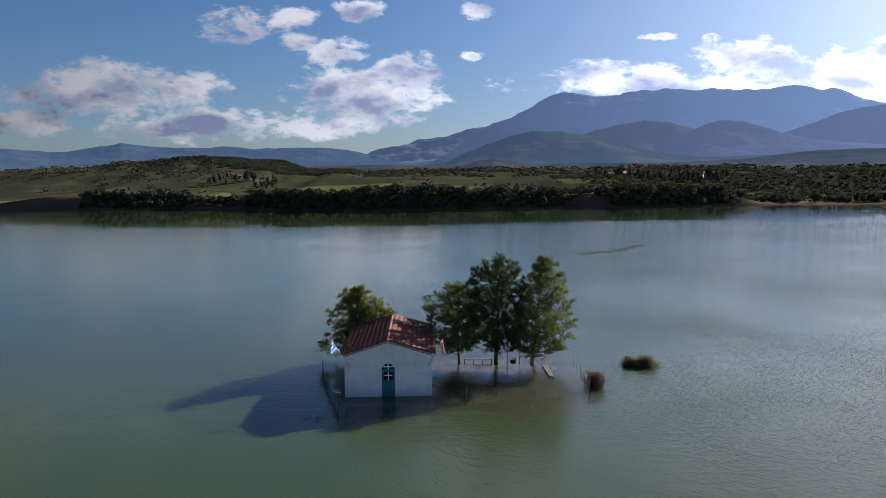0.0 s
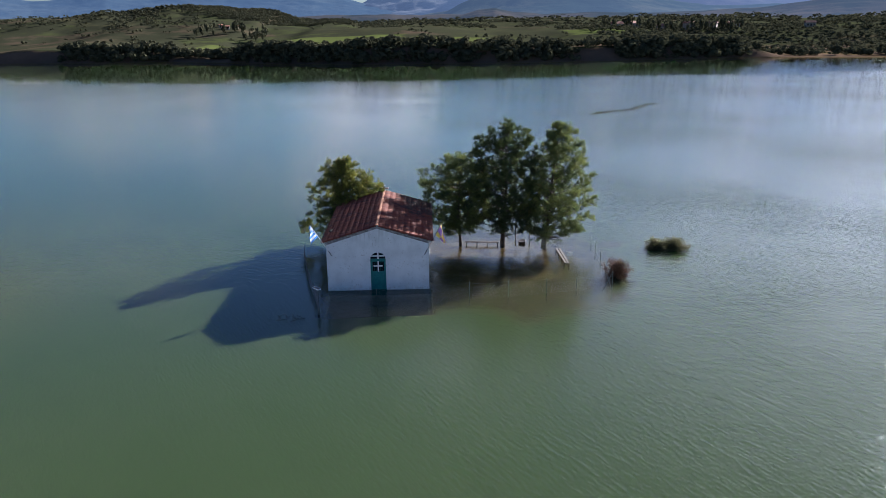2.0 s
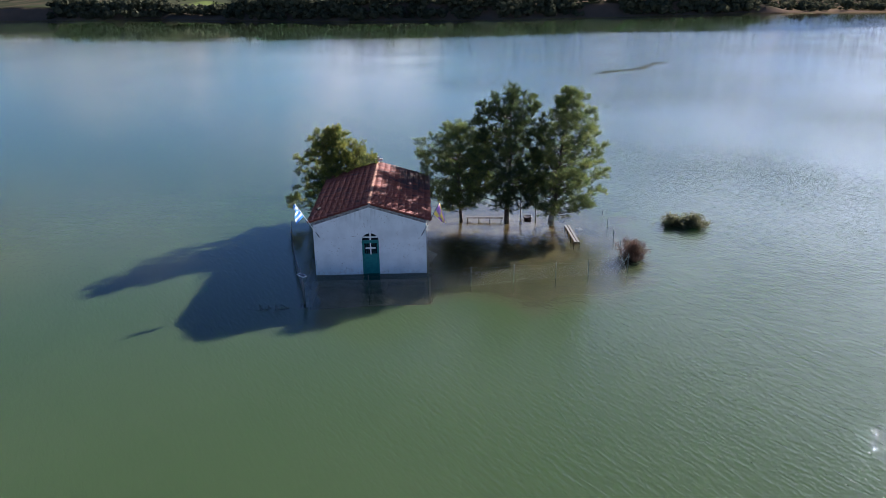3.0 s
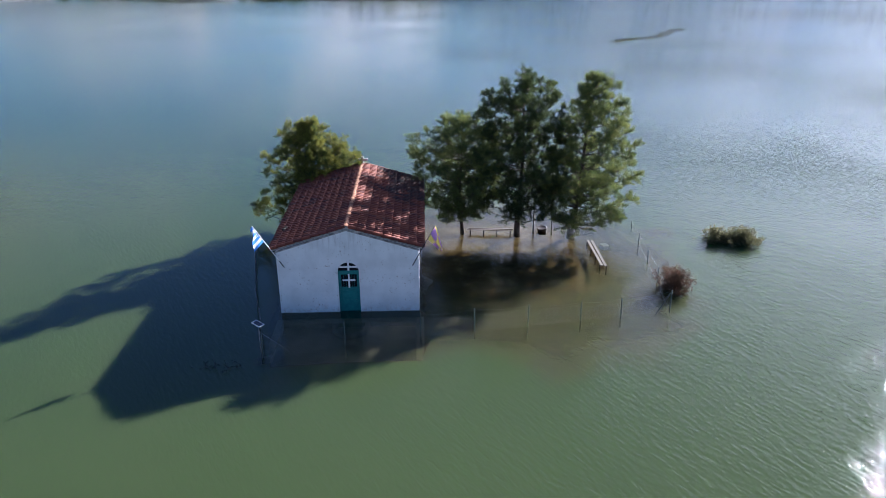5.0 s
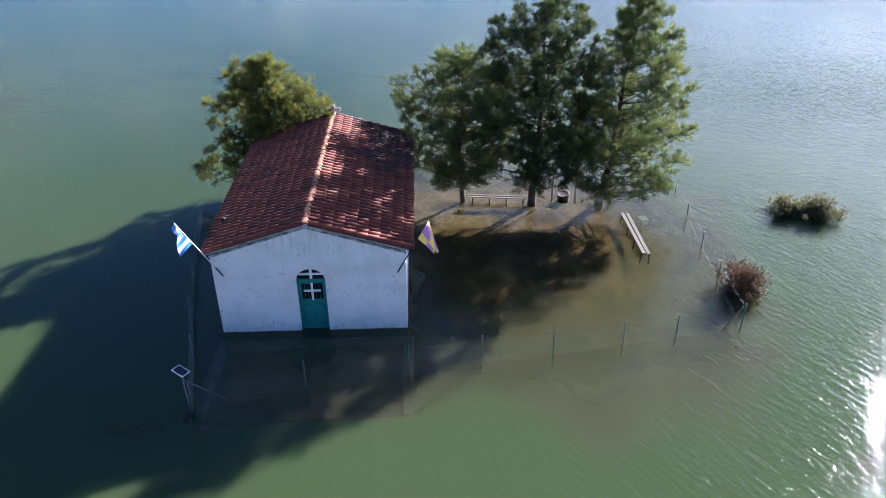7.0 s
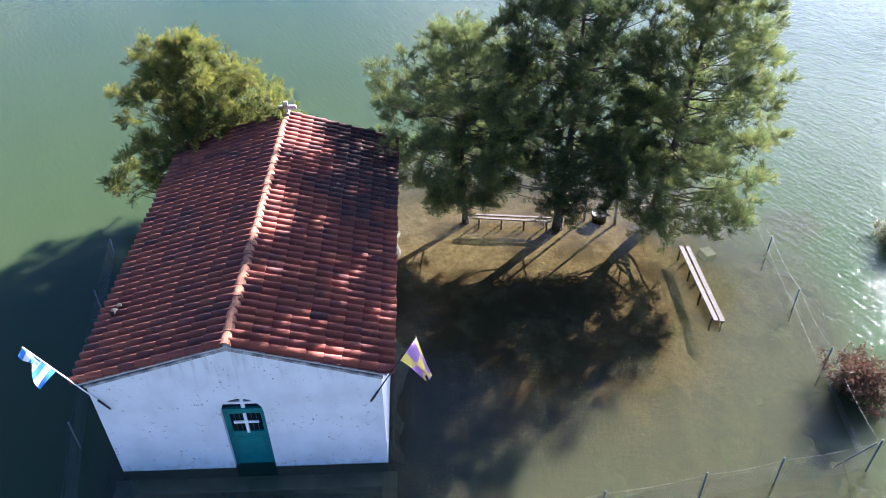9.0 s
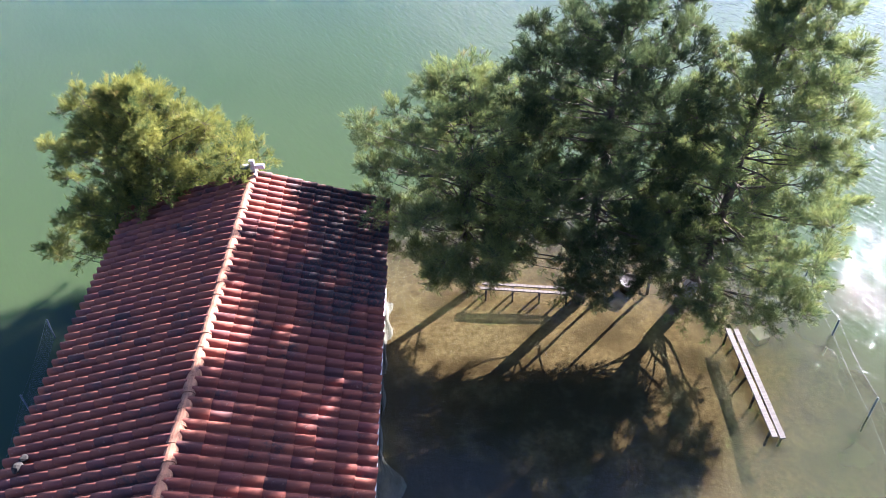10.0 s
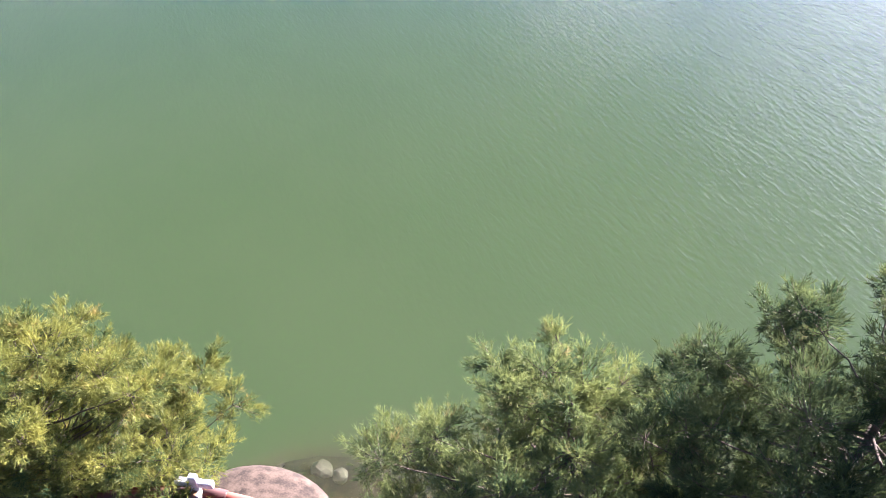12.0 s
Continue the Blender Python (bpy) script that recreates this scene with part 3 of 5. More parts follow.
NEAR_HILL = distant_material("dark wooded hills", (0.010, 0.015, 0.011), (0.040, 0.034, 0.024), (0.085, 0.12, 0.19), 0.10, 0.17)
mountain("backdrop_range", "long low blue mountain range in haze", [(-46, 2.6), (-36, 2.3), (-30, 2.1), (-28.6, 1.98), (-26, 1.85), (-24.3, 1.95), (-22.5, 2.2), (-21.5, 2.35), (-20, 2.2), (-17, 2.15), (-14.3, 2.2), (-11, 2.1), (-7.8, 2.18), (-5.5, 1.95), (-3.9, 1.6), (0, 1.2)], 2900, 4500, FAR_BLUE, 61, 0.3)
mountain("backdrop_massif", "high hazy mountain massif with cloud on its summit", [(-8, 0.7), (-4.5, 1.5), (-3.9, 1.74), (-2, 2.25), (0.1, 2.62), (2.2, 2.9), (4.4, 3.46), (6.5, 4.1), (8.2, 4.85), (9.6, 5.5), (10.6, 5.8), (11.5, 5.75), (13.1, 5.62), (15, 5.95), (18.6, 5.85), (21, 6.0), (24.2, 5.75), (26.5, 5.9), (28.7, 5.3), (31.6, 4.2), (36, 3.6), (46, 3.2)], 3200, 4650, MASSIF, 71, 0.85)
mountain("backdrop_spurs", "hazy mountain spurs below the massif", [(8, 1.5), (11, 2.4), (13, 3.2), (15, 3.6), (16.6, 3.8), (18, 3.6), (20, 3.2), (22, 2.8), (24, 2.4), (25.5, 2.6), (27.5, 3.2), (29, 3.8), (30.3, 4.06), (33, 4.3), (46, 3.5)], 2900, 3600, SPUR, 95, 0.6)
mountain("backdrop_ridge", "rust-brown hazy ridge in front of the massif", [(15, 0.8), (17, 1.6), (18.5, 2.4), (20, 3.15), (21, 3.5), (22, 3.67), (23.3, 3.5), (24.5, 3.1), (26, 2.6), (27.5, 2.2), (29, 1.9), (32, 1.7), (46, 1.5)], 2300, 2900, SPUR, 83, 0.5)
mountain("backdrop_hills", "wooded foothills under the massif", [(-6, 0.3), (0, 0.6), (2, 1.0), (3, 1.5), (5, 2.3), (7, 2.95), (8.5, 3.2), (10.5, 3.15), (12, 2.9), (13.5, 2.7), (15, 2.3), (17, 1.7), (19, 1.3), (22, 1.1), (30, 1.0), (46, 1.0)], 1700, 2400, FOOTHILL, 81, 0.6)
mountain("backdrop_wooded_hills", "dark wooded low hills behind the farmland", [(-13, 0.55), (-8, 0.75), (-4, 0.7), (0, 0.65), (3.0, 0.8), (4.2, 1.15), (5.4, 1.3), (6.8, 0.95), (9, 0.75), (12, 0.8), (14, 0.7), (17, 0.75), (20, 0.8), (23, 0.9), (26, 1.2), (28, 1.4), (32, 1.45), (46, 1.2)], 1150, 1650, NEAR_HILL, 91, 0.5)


# ---- the chapel ----
HALF, LONG, EAVE, RIDGE = 3.1, 9.9, 3.0, 3.98      # half width, length, wall height at the eaves and the gable
chapel = thing("chapel", "small whitewashed chapel with red tile roof, standing in flood water", "chapel")


def gable_wall(y0, y1, opening):
    """A gable wall, with an arched opening (half width, spring height, top) through it or none."""
    bm = bmesh.new()
    roof_line = lambda x: RIDGE - (RIDGE - EAVE) * abs(x) / HALF
    if opening:
        w, spring, top = opening
        n = 14
        arch = [(-w * math.cos(math.pi * i / n), spring + (top - spring) * math.sin(math.pi * i / n)) for i in range(n + 1)]
        cells = [[(-HALF, -0.9), (-w, -0.9), (-w, spring), (-w, roof_line(w)), (-HALF, EAVE)], [(w, -0.9), (HALF, -0.9), (HALF, EAVE), (w, roof_line(w)), (w, spring)]]
        cells += [[arch[i], arch[i + 1], (arch[i + 1][0], roof_line(arch[i + 1][0])), (arch[i][0], roof_line(arch[i][0]))] for i in range(n)]
        rim = [(-HALF, -0.9), (-w, -0.9), *arch, (w, -0.9), (HALF, -0.9), (HALF, EAVE), (0, RIDGE), (-HALF, EAVE)]
    else:
        cells = [[(-HALF, -0.9), (0, -0.9), (0, RIDGE), (-HALF, EAVE)], [(0, -0.9), (HALF, -0.9), (HALF, EAVE), (0, RIDGE)]]
        rim = [(-HALF, -0.9), (HALF, -0.9), (HALF, EAVE), (0, RIDGE), (-HALF, EAVE)]
    for cell in cells:
        bm.faces.new([bm.verts.new((x, y0, z)) for x, z in cell])
        bm.faces.new([bm.verts.new((x, y1, z)) for x, z in cell][::-1])
    for (xa, za), (xb, zb) in zip(rim, rim[1:] + rim[:1]):
        bm.faces.new([bm.verts.new(c) for c in ((xb, y0, zb), (xa, y0, za), (xa, y1, za), (xb, y1, zb))])
    bmesh.ops.remove_doubles(bm, verts=bm.verts, dist=0.0005)
    bmesh.ops.recalc_face_normals(bm, faces=bm.faces)
    return bm


DOOR_W, DOOR_SPRING, DOOR_TOP = 0.47, 1.98, 2.42
part("front_wall", gable_wall(0, 0.42, (DOOR_W, DOOR_SPRING, DOOR_TOP)), WHITEWASH, chapel)
part("rear_wall", gable_wall(LONG - 0.42, LONG, None), WHITEWASH, chapel)
for sx in (-1, 1):
    bm = bmesh.new()
    box(bm, sx * HALF if sx < 0 else HALF - 0.42, -HALF + 0.42 if sx < 0 else HALF, 0.42, LONG - 0.42, -0.9, EAVE - 0.02)
    part("side_wall", bm, WHITEWASH, chapel)
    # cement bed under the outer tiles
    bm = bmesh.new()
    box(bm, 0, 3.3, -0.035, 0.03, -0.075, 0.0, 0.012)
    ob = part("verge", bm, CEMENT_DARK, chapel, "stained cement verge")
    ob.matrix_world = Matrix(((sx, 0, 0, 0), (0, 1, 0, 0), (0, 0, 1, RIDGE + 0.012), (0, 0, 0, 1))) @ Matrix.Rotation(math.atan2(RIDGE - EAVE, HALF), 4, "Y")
bm = bmesh.new()
box(bm, -HALF + 0.42, HALF - 0.42, 0.42, LONG - 0.42, -0.5, -0.35)
part("floor", bm, CEMENT, chapel)

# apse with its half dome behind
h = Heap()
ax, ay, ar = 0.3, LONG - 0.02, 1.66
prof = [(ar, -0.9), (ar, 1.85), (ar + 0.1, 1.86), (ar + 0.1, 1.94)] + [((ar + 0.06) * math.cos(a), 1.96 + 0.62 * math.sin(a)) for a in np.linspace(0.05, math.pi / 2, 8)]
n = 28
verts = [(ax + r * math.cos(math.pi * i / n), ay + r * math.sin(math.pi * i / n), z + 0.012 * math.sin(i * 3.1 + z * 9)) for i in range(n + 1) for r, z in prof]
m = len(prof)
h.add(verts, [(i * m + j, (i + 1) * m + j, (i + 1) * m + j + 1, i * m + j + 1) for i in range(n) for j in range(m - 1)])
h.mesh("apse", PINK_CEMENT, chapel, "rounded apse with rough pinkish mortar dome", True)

# door: frame, leaf, barred light, fan light with a white cross
door = part("door", (lambda b: (box(b, -DOOR_W + 0.06, DOOR_W - 0.06, 0.13, 0.18, -0.9, 1.12, 0.006), b)[1])(bmesh.new()), TEAL, chapel, "teal painted door with a white cross in its barred window")
bm = bmesh.new()
box(bm, -DOOR_W, -DOOR_W + 0.06, 0.10, 0.20, -0.9, DOOR_SPRING)
box(bm, DOOR_W - 0.06, DOOR_W, 0.10, 0.20, -0.9, DOOR_SPRING)
box(bm, -DOOR_W + 0.06, DOOR_W - 0.06, 0.10, 0.20, 1.86, 1.98)
part("door_frame", bm, TEAL, door)
bm = bmesh.new()
box(bm, -0.41, 0.41, 0.12, 0.19, 1.12, 1.18)
box(bm, -0.41, 0.41, 0.12, 0.19, 1.80, 1.86)
box(bm, -0.41, -0.35, 0.12, 0.19, 1.18, 1.80)
box(bm, 0.35, 0.41, 0.12, 0.19, 1.18, 1.80)
box(bm, -0.30, 0.30, 0.115, 0.13, 0.55, 1.0, 0.01)
part("rail", bm, TEAL, door)
bm = bmesh.new()
box(bm, -0.35, 0.35, 0.16, 0.17, 1.18, 1.80)
part("pane", bm, DARK_GLASS, door)
for x in (-0.24, -0.13, 0.13, 0.24):
    rod("bar", (x, 0.135, 1.18), (x, 0.135, 1.80), 0.005, TEAL, door)
bm = bmesh.new()
box(bm, -0.035, 0.035, 0.095, 0.125, 1.16, 1.82)
box(bm, -0.28, -0.035, 0.095, 0.125, 1.49, 1.56)
box(bm, 0.035, 0.28, 0.095, 0.125, 1.49, 1.56)
part("cross", bm, WHITE_PAINT, door, "white wooden cross")
fan = bmesh.new()
edge = [fan.verts.new((DOOR_W * math.cos(a), 0.17, DOOR_SPRING + 0.44 * math.sin(a))) for a in np.linspace(0, math.pi, 17)]
fan.faces.new(edge)
fan_light = part("fan_light", fan, DARK_GLASS, chapel, "arched fan light with white cross bars")
bm = bmesh.new()
box(bm, -0.04, 0.04, 0.12, 0.16, 1.98, 2.41)
box(bm, -0.40, -0.04, 0.12, 0.16, 2.12, 2.19)
box(bm, 0.04, 0.40, 0.12, 0.16, 2.12, 2.19)
part("glazing_bar", bm, WHITE_PAINT, fan_light)

# roof deck, ridge caps, ridge cross
SLOPE = math.hypot(3.28, 0.99)
PITCH = math.atan2(0.99, 3.28)
for sx in (-1, 1):
    bm = bmesh.new()
    box(bm, 0, SLOPE - 0.05, -0.03, LONG + 0.02, -0.05, -0.012)
    ob = part("roof_deck", bm, CEMENT, chapel)
    ob.matrix_world = Matrix(((sx, 0, 0, 0), (0, 1, 0, 0), (0, 0, 1, RIDGE + 0.075), (0, 0, 0, 1))) @ Matrix.Rotation(PITCH, 4, "Y")
cross = thing("roof_cross", "pale stone cross on the end of the roof ridge", "cross", (0.02, LONG - 0.08, 4.0))
bm = bmesh.new()
box(bm, -0.10, 0.10, -0.16, 0.12, -0.02, 0.16, 0.02)
part("block", bm, CEMENT, cross)
bm = bmesh.new()
box(bm, -0.065, 0.065, -0.05, 0.05, 0.16, 0.50, 0.012)
box(bm, -0.30, -0.065, -0.05, 0.05, 0.25, 0.37, 0.012)
box(bm, 0.065, 0.30, -0.05, 0.05, 0.25, 0.37, 0.012)
part("cross_arms", bm, STONE, cross)


def cap_mesh(name, length, radius, sides, taper):
    """A half-round clay cap along +y, open below, with thickness."""
    bm = bmesh.new()
    rings = []
    for y, k in ((0, 1.0), (length, taper)):
        for r in (radius * k, radius * k - 0.014):
            rings.append([bm.verts.new((r * math.cos(a), y, r * math.sin(a) * 0.8)) for a in np.linspace(-0.25, math.pi + 0.25, sides + 1)])
    o0, i0, o1, i1 = rings
    for i in range(sides):
        bm.faces.new((o0[i], o1[i], o1[i + 1], o0[i + 1]))
        bm.faces.new((o0[i], o0[i + 1], i0[i + 1], i0[i]))
        bm.faces.new((i0[i], i0[i + 1], i1[i + 1], i1[i]))
    me = bpy.data.meshes.new(name)
    bm.to_mesh(me)
    bm.free()
    return me


CAP_CLAY = simple("pale ridge clay", (0.11, 0.046, 0.028), (0.30, 0.145, 0.082), 0.85, 4.5, 0.5)
bm = bmesh.new()
box(bm, -0.10, 0.10, -0.03, LONG - 0.2, -0.05, 0.04, 0.02)
ob = part("ridge_mortar", bm, CEMENT, chapel)
ob.location = (0, 0, RIDGE + 0.075)
cap = cap_mesh("ridge_cap", 0.42, 0.135, 8, 0.8)
cap.materials.append(CAP_CLAY)
for i in range(27):
    ob = new("ridge_cap", cap)
    ob.parent = chapel
    ob.matrix_world = pose(0.01 * math.sin(i * 2.3), -0.05 + i * 0.363, RIDGE + 0.085 + 0.006 * math.sin(i * 1.7), 2.0, 0, 1.6 * math.sin(i * 3.3))


# ---- trees ----
def unit(v):
    return v / (np.linalg.norm(v) + 1e-9)


def bent(start, direction, length, steps, lift, wobble, rng):
    """A path that sets out along direction, bends upward by lift and wobbles."""
    pts, d = [np.array(start, float)], unit(np.array(direction, float))
    for i in range(steps):
        d = unit(d + np.array([0, 0, lift / steps]) + rng.normal(0, wobble, 3))
        pts.append(pts[-1] + d * length / steps)
    return np.array(pts)


def along(path, f):
    s = f * (len(path) - 1)
    i = min(int(s), len(path) - 2)
    return path[i] + (path[i + 1] - path[i]) * (s - i), unit(path[i + 1] - path[i])


def needle_heap(centres, axes, rng, count, length, width):
    """Tufts of thin needles that splay round each twig's axis."""
    n = len(centres)
    c, a = np.repeat(centres, count, axis=0), np.repeat(axes, count, axis=0)
    k = n * count
    d = a * rng.uniform(0.4, 1.2, (k, 1)) + rng.normal(0, 0.42, (k, 3)) + np.array([0, 0, 0.18])
    d /= np.linalg.norm(d, axis=1, keepdims=True) + 1e-9
    side = np.cross(d, rng.normal(0, 1, (k, 3)))
    side /= np.linalg.norm(side, axis=1, keepdims=True) + 1e-9
    ln = length * rng.uniform(0.7, 1.25, (k, 1))
    base = c + a * rng.uniform(-0.05, 0.05, (k, 1))
    v = np.stack([base - side * width, base + side * width, base + d * ln], axis=1).reshape(-1, 3)
    return v, np.arange(3 * k).reshape(-1, 3)


def pine(label, base, top, trunk_r, profile, bias, mat, seed, clumps, needles=7, lime=False, front=0.0, back=0.0, low=(), loose=0.0, skirt=None):
    """A pine: base and top of its trunk; profile: (height, crown radius); bias: (azimuth of the fuller side, share);
    front, back: how much shorter it is towards the chapel yard and the lake; low: single boughs (height, azimuth, reach, size)."""
    rng = np.random.default_rng(seed)
    base, top = np.array(base, float), np.array(top, float)
    tree = thing("pine_tree", label, "tree", tuple(base), group="pines in the flooded chapel yard")
    top = top - base
    f = np.linspace(0, 1, 14)[:, None]
    wander = np.stack([np.sin(f[:, 0] * 5 + seed), np.cos(f[:, 0] * 4 + seed * 2), f[:, 0] * 0], axis=1) * 0.12 * np.sin(f * math.pi)
    spine = f * top + wander
    spine[:, 2] = f[:, 0] * (top[2] + 0.7) - 0.7
    h = Heap()
    h.tube(spine, trunk_r * (1 - 0.9 * f[:, 0]) + 0.04 * np.exp(-f[:, 0] * 18), 10)
    h.mesh("trunk", BARK, tree, shaded=True)
    if lime:
        h = Heap()
        foot = np.array([along(spine, k)[0] for k in np.linspace(0.02, (0.62 + 0.7) / (top[2] + 0.7), 6)])
        h.tube(foot, trunk_r * (1 - 0.9 * np.linspace(0.02, 0.14, 6)) + 0.034, 12)
        h.mesh("limewash", LIME_TRUNK, tree, "pale limewashed foot of the trunk", True)
    wood, tuft_c, tuft_a = Heap(), [], []
    zs, rs = [p[0] for p in profile], [p[1] for p in profile]
    span = zs[-1] - zs[0]
    weight = np.cumsum(np.interp(np.linspace(zs[0], zs[-1], 200), zs, rs) + 0.5)
    for k in range(clumps + len(low)):
        size = rng.uniform(0.34, 0.62)
        az = k * 2.39996 + rng.uniform(-0.6, 0.6)
        z = np.interp((k + 0.5) / clumps, weight / weight[-1], np.linspace(zs[0], zs[-1], 200)) + rng.normal(0, 0.12)
        edge = np.interp(z, zs, rs) * (1 + bias[1] * math.cos(az - bias[0]))
        edge *= 1 - (front * max(0.0, -math.cos(az)) + back * max(0.0, math.cos(az)) * min(1.0, 1.6 * max(0.0, z - zs[0]) / span))
        edge *= 1 + 0.30 * float(value_noise(az * 1.6 + 40, z * 0.85, seed)) * 1.4
        inner = k % 3 == 0
        reach = edge * (rng.uniform(0.25, 0.62) if inner else rng.uniform(0.82, 1.05)) - size * 0.55
        if k >= clumps:
            z, az, reach, size = low[k - clumps]
        reach = max(reach, 0.05)
        if skirt is not None:
            z = max(z, (base[1] + reach * math.cos(az) - skirt) / 2.05 + size * 0.7)
        out_d = np.array([math.sin(az), math.cos(az), 0.0])
        axis, _ = along(spine, min(0.985, max(0.05, (z + 0.7) / (top[2] + 0.7))))
        start, _ = along(spine, min(0.97, max(0.06, (z - 0.30 * reach - 0.2 + 0.7) / (top[2] + 0.7))))
        heart = axis + out_d * reach
        heart[2] = z
        t = np.linspace(0, 1, 7)[:, None]
        bow = start * 0.45 + heart * 0.55 + np.array([0, 0, -0.10 * reach]) + rng.normal(0, 0.08, 3)
        path = start * (1 - t) ** 2 + bow * 2 * t * (1 - t) + heart * t ** 2 + rng.normal(0, 0.025, (7, 3)) * np.sin(t * math.pi)
        wood.tube(path, np.linspace(0.008 + 0.009 * reach, 0.005, 7), 5)
        growth = unit(out_d * 0.8 + np.array([0, 0, 0.45 + 0.5 * (z - zs[0]) / span]))
        subs = int((9 + size * 12) * (0.6 if inner and k < clumps else 1.0))
        for s in range(subs):
            g = 1.0 if s < subs * 0.6 else rng.uniform(0.5, 1.0)
            p, _ = along(path, g)
            d = unit(growth * 0.5 + rng.normal(0, 1, 3) * np.array([0.85, 0.85, 0.6]))
            ln = size * rng.uniform(0.6, 1.15) * (1.0 if g == 1.0 else 0.8)
            sub = bent(p, d, ln, 3, 0.35, 0.10, rng)
            wood.tube(sub, np.linspace(0.007, 0.003, len(sub)), 3)
            n = int(10 + 34 * ln * (1 - loose))
            ff = rng.uniform(0.2, 1.0, n) ** 0.6 * (len(sub) - 1.001)
            i = ff.astype(int)
            mid = sub[i] + (sub[i + 1] - sub[i]) * (ff - i)[:, None]
            off = rng.normal(0, 1, (n, 3)) * np.array([1, 1, 0.8])
            tuft_c.append(mid + off * 0.055)
            tw = d + off * 0.4 + np.array([0, 0, 0.45])
            tuft_a.append(tw / np.linalg.norm(tw, axis=1, keepdims=True))
    wood.mesh("branchwork", BARK, tree)
    v, fc = needle_heap(np.concatenate(tuft_c), np.concatenate(tuft_a), rng, needles, 0.105, 0.0056)
    arrays("crown", v, fc, mat, tree)
    return tree


R = math.radians
pine("young pine with grey-green airy crown beside the bench", (5.55, 9.7, 0), (5.45, 10.5, 6.1), 0.13,
     [(0.9, 1.3), (1.6, 2.0), (2.6, 2.5), (3.6, 2.8), (4.6, 2.9), (5.4, 2.4), (6.0, 1.6), (6.3, 0.7)], (R(270), 0.04), NEEDLES, 3, 175, back=0.2, loose=0.1, skirt=7.3,
     low=((1.3, R(180), 1.4, 0.5), (1.1, R(230), 1.3, 0.45), (1.2, R(150), 1.4, 0.5), (1.7, R(205), 1.7, 0.5), (1.8, R(165), 1.8, 0.5), (1.6, R(130), 1.5, 0.5), (2.1, R(190), 2.0, 0.5)))
pine("tall dense dark-green pine with straight trunk in flood water", (8.6, 9.3, 0), (8.85, 9.9, 8.35), 0.19,
     [(1.2, 1.7), (2.4, 2.5), (4.0, 2.7), (5.8, 2.5), (7.0, 2.35), (7.7, 2.05), (8.25, 1.5), (8.65, 0.7)], (R(260), 0.05), NEEDLES_DARK, 5, 205, 8, back=0.08, skirt=6.7, low=((7.7, R(278), 2.0, 0.45), (7.2, R(262), 1.9, 0.5)))
pine("tall leaning pine with limewashed trunk foot and open crown", (11.5, 9.2, 0), (12.75, 9.9, 8.6), 0.18,
     [(0.9, 2.0), (2.0, 2.9), (3.6, 2.8), (5.0, 2.4), (6.6, 1.9), (7.8, 1.4), (8.7, 0.6)], (R(110), 0.16), NEEDLES, 7, 215, lime=True, back=0.2, loose=0.0, skirt=6.4,
     low=((1.4, R(165), 2.6, 0.6), (1.2, R(188), 2.3, 0.6), (1.6, R(145), 2.8, 0.6), (1.1, R(205), 1.9, 0.55), (1.9, R(175), 2.5, 0.6)))
pine("bushy yellow-green pine growing behind the chapel", (-2.9, 10.5, 0), (-2.95, 10.4, 6.05), 0.15,
     [(1.0, 1.8), (1.8, 2.6), (2.6, 2.6), (3.6, 2.9), (4.7, 2.5), (5.5, 1.7), (6.25, 0.8)], (R(270), 0.06), NEEDLES_GOLD, 11, 165, 8, front=0.5, back=0.3,
     low=((1.4, R(275), 2.9, 0.6), (1.7, R(262), 3.0, 0.55), (1.3, R(290), 2.8, 0.5), (3.3, R(88), 2.4, 0.6), (2.9, R(75), 2.4, 0.6), (4.1, R(85), 2.1, 0.6), (4.6, R(70), 1.6, 0.5), (3.4, R(40), 2.7, 0.6), (3.0, R(55), 2.9, 0.6), (2.8, R(28), 2.6, 0.6), (3.8, R(58), 2.4, 0.55), (1.2, R(268), 3.0, 0.5), (4.4, R(100), 2.4, 0.6), (5.0, R(80), 1.7, 0.55), (3.9, R(110), 2.6, 0.6)))


# ---- far scrub and woods: nobody could count them ----
def crown_pattern(rng, lobes, leaves, size):
    """Leafy crown one metre high: ragged clumps of small leaf faces round some lobes."""
    v = []
    for _ in range(lobes):
        c = np.array([rng.normal(0, 0.26), rng.normal(0, 0.26), rng.uniform(0.35, 0.78)])
        r = rng.uniform(0.18, 0.3)
        d = rng.normal(0, 1, (leaves, 3))
        d /= np.linalg.norm(d, axis=1, keepdims=True)
        p = c + d * r * rng.uniform(0.75, 1.1, (leaves, 1))
        a = np.cross(d, rng.normal(0, 1, (leaves, 3)))
        a /= np.linalg.norm(a, axis=1, keepdims=True)
        b = np.cross(d, a)
        s = size * rng.uniform(0.7, 1.3, (leaves, 1))
        v.append(np.stack([p - a * s, p + b * s, p + a * s, p - b * s * 0.9], axis=1).reshape(-1, 3))
    v = np.concatenate(v)
    v[:, 2] = np.maximum(v[:, 2], 0.0)
    return v


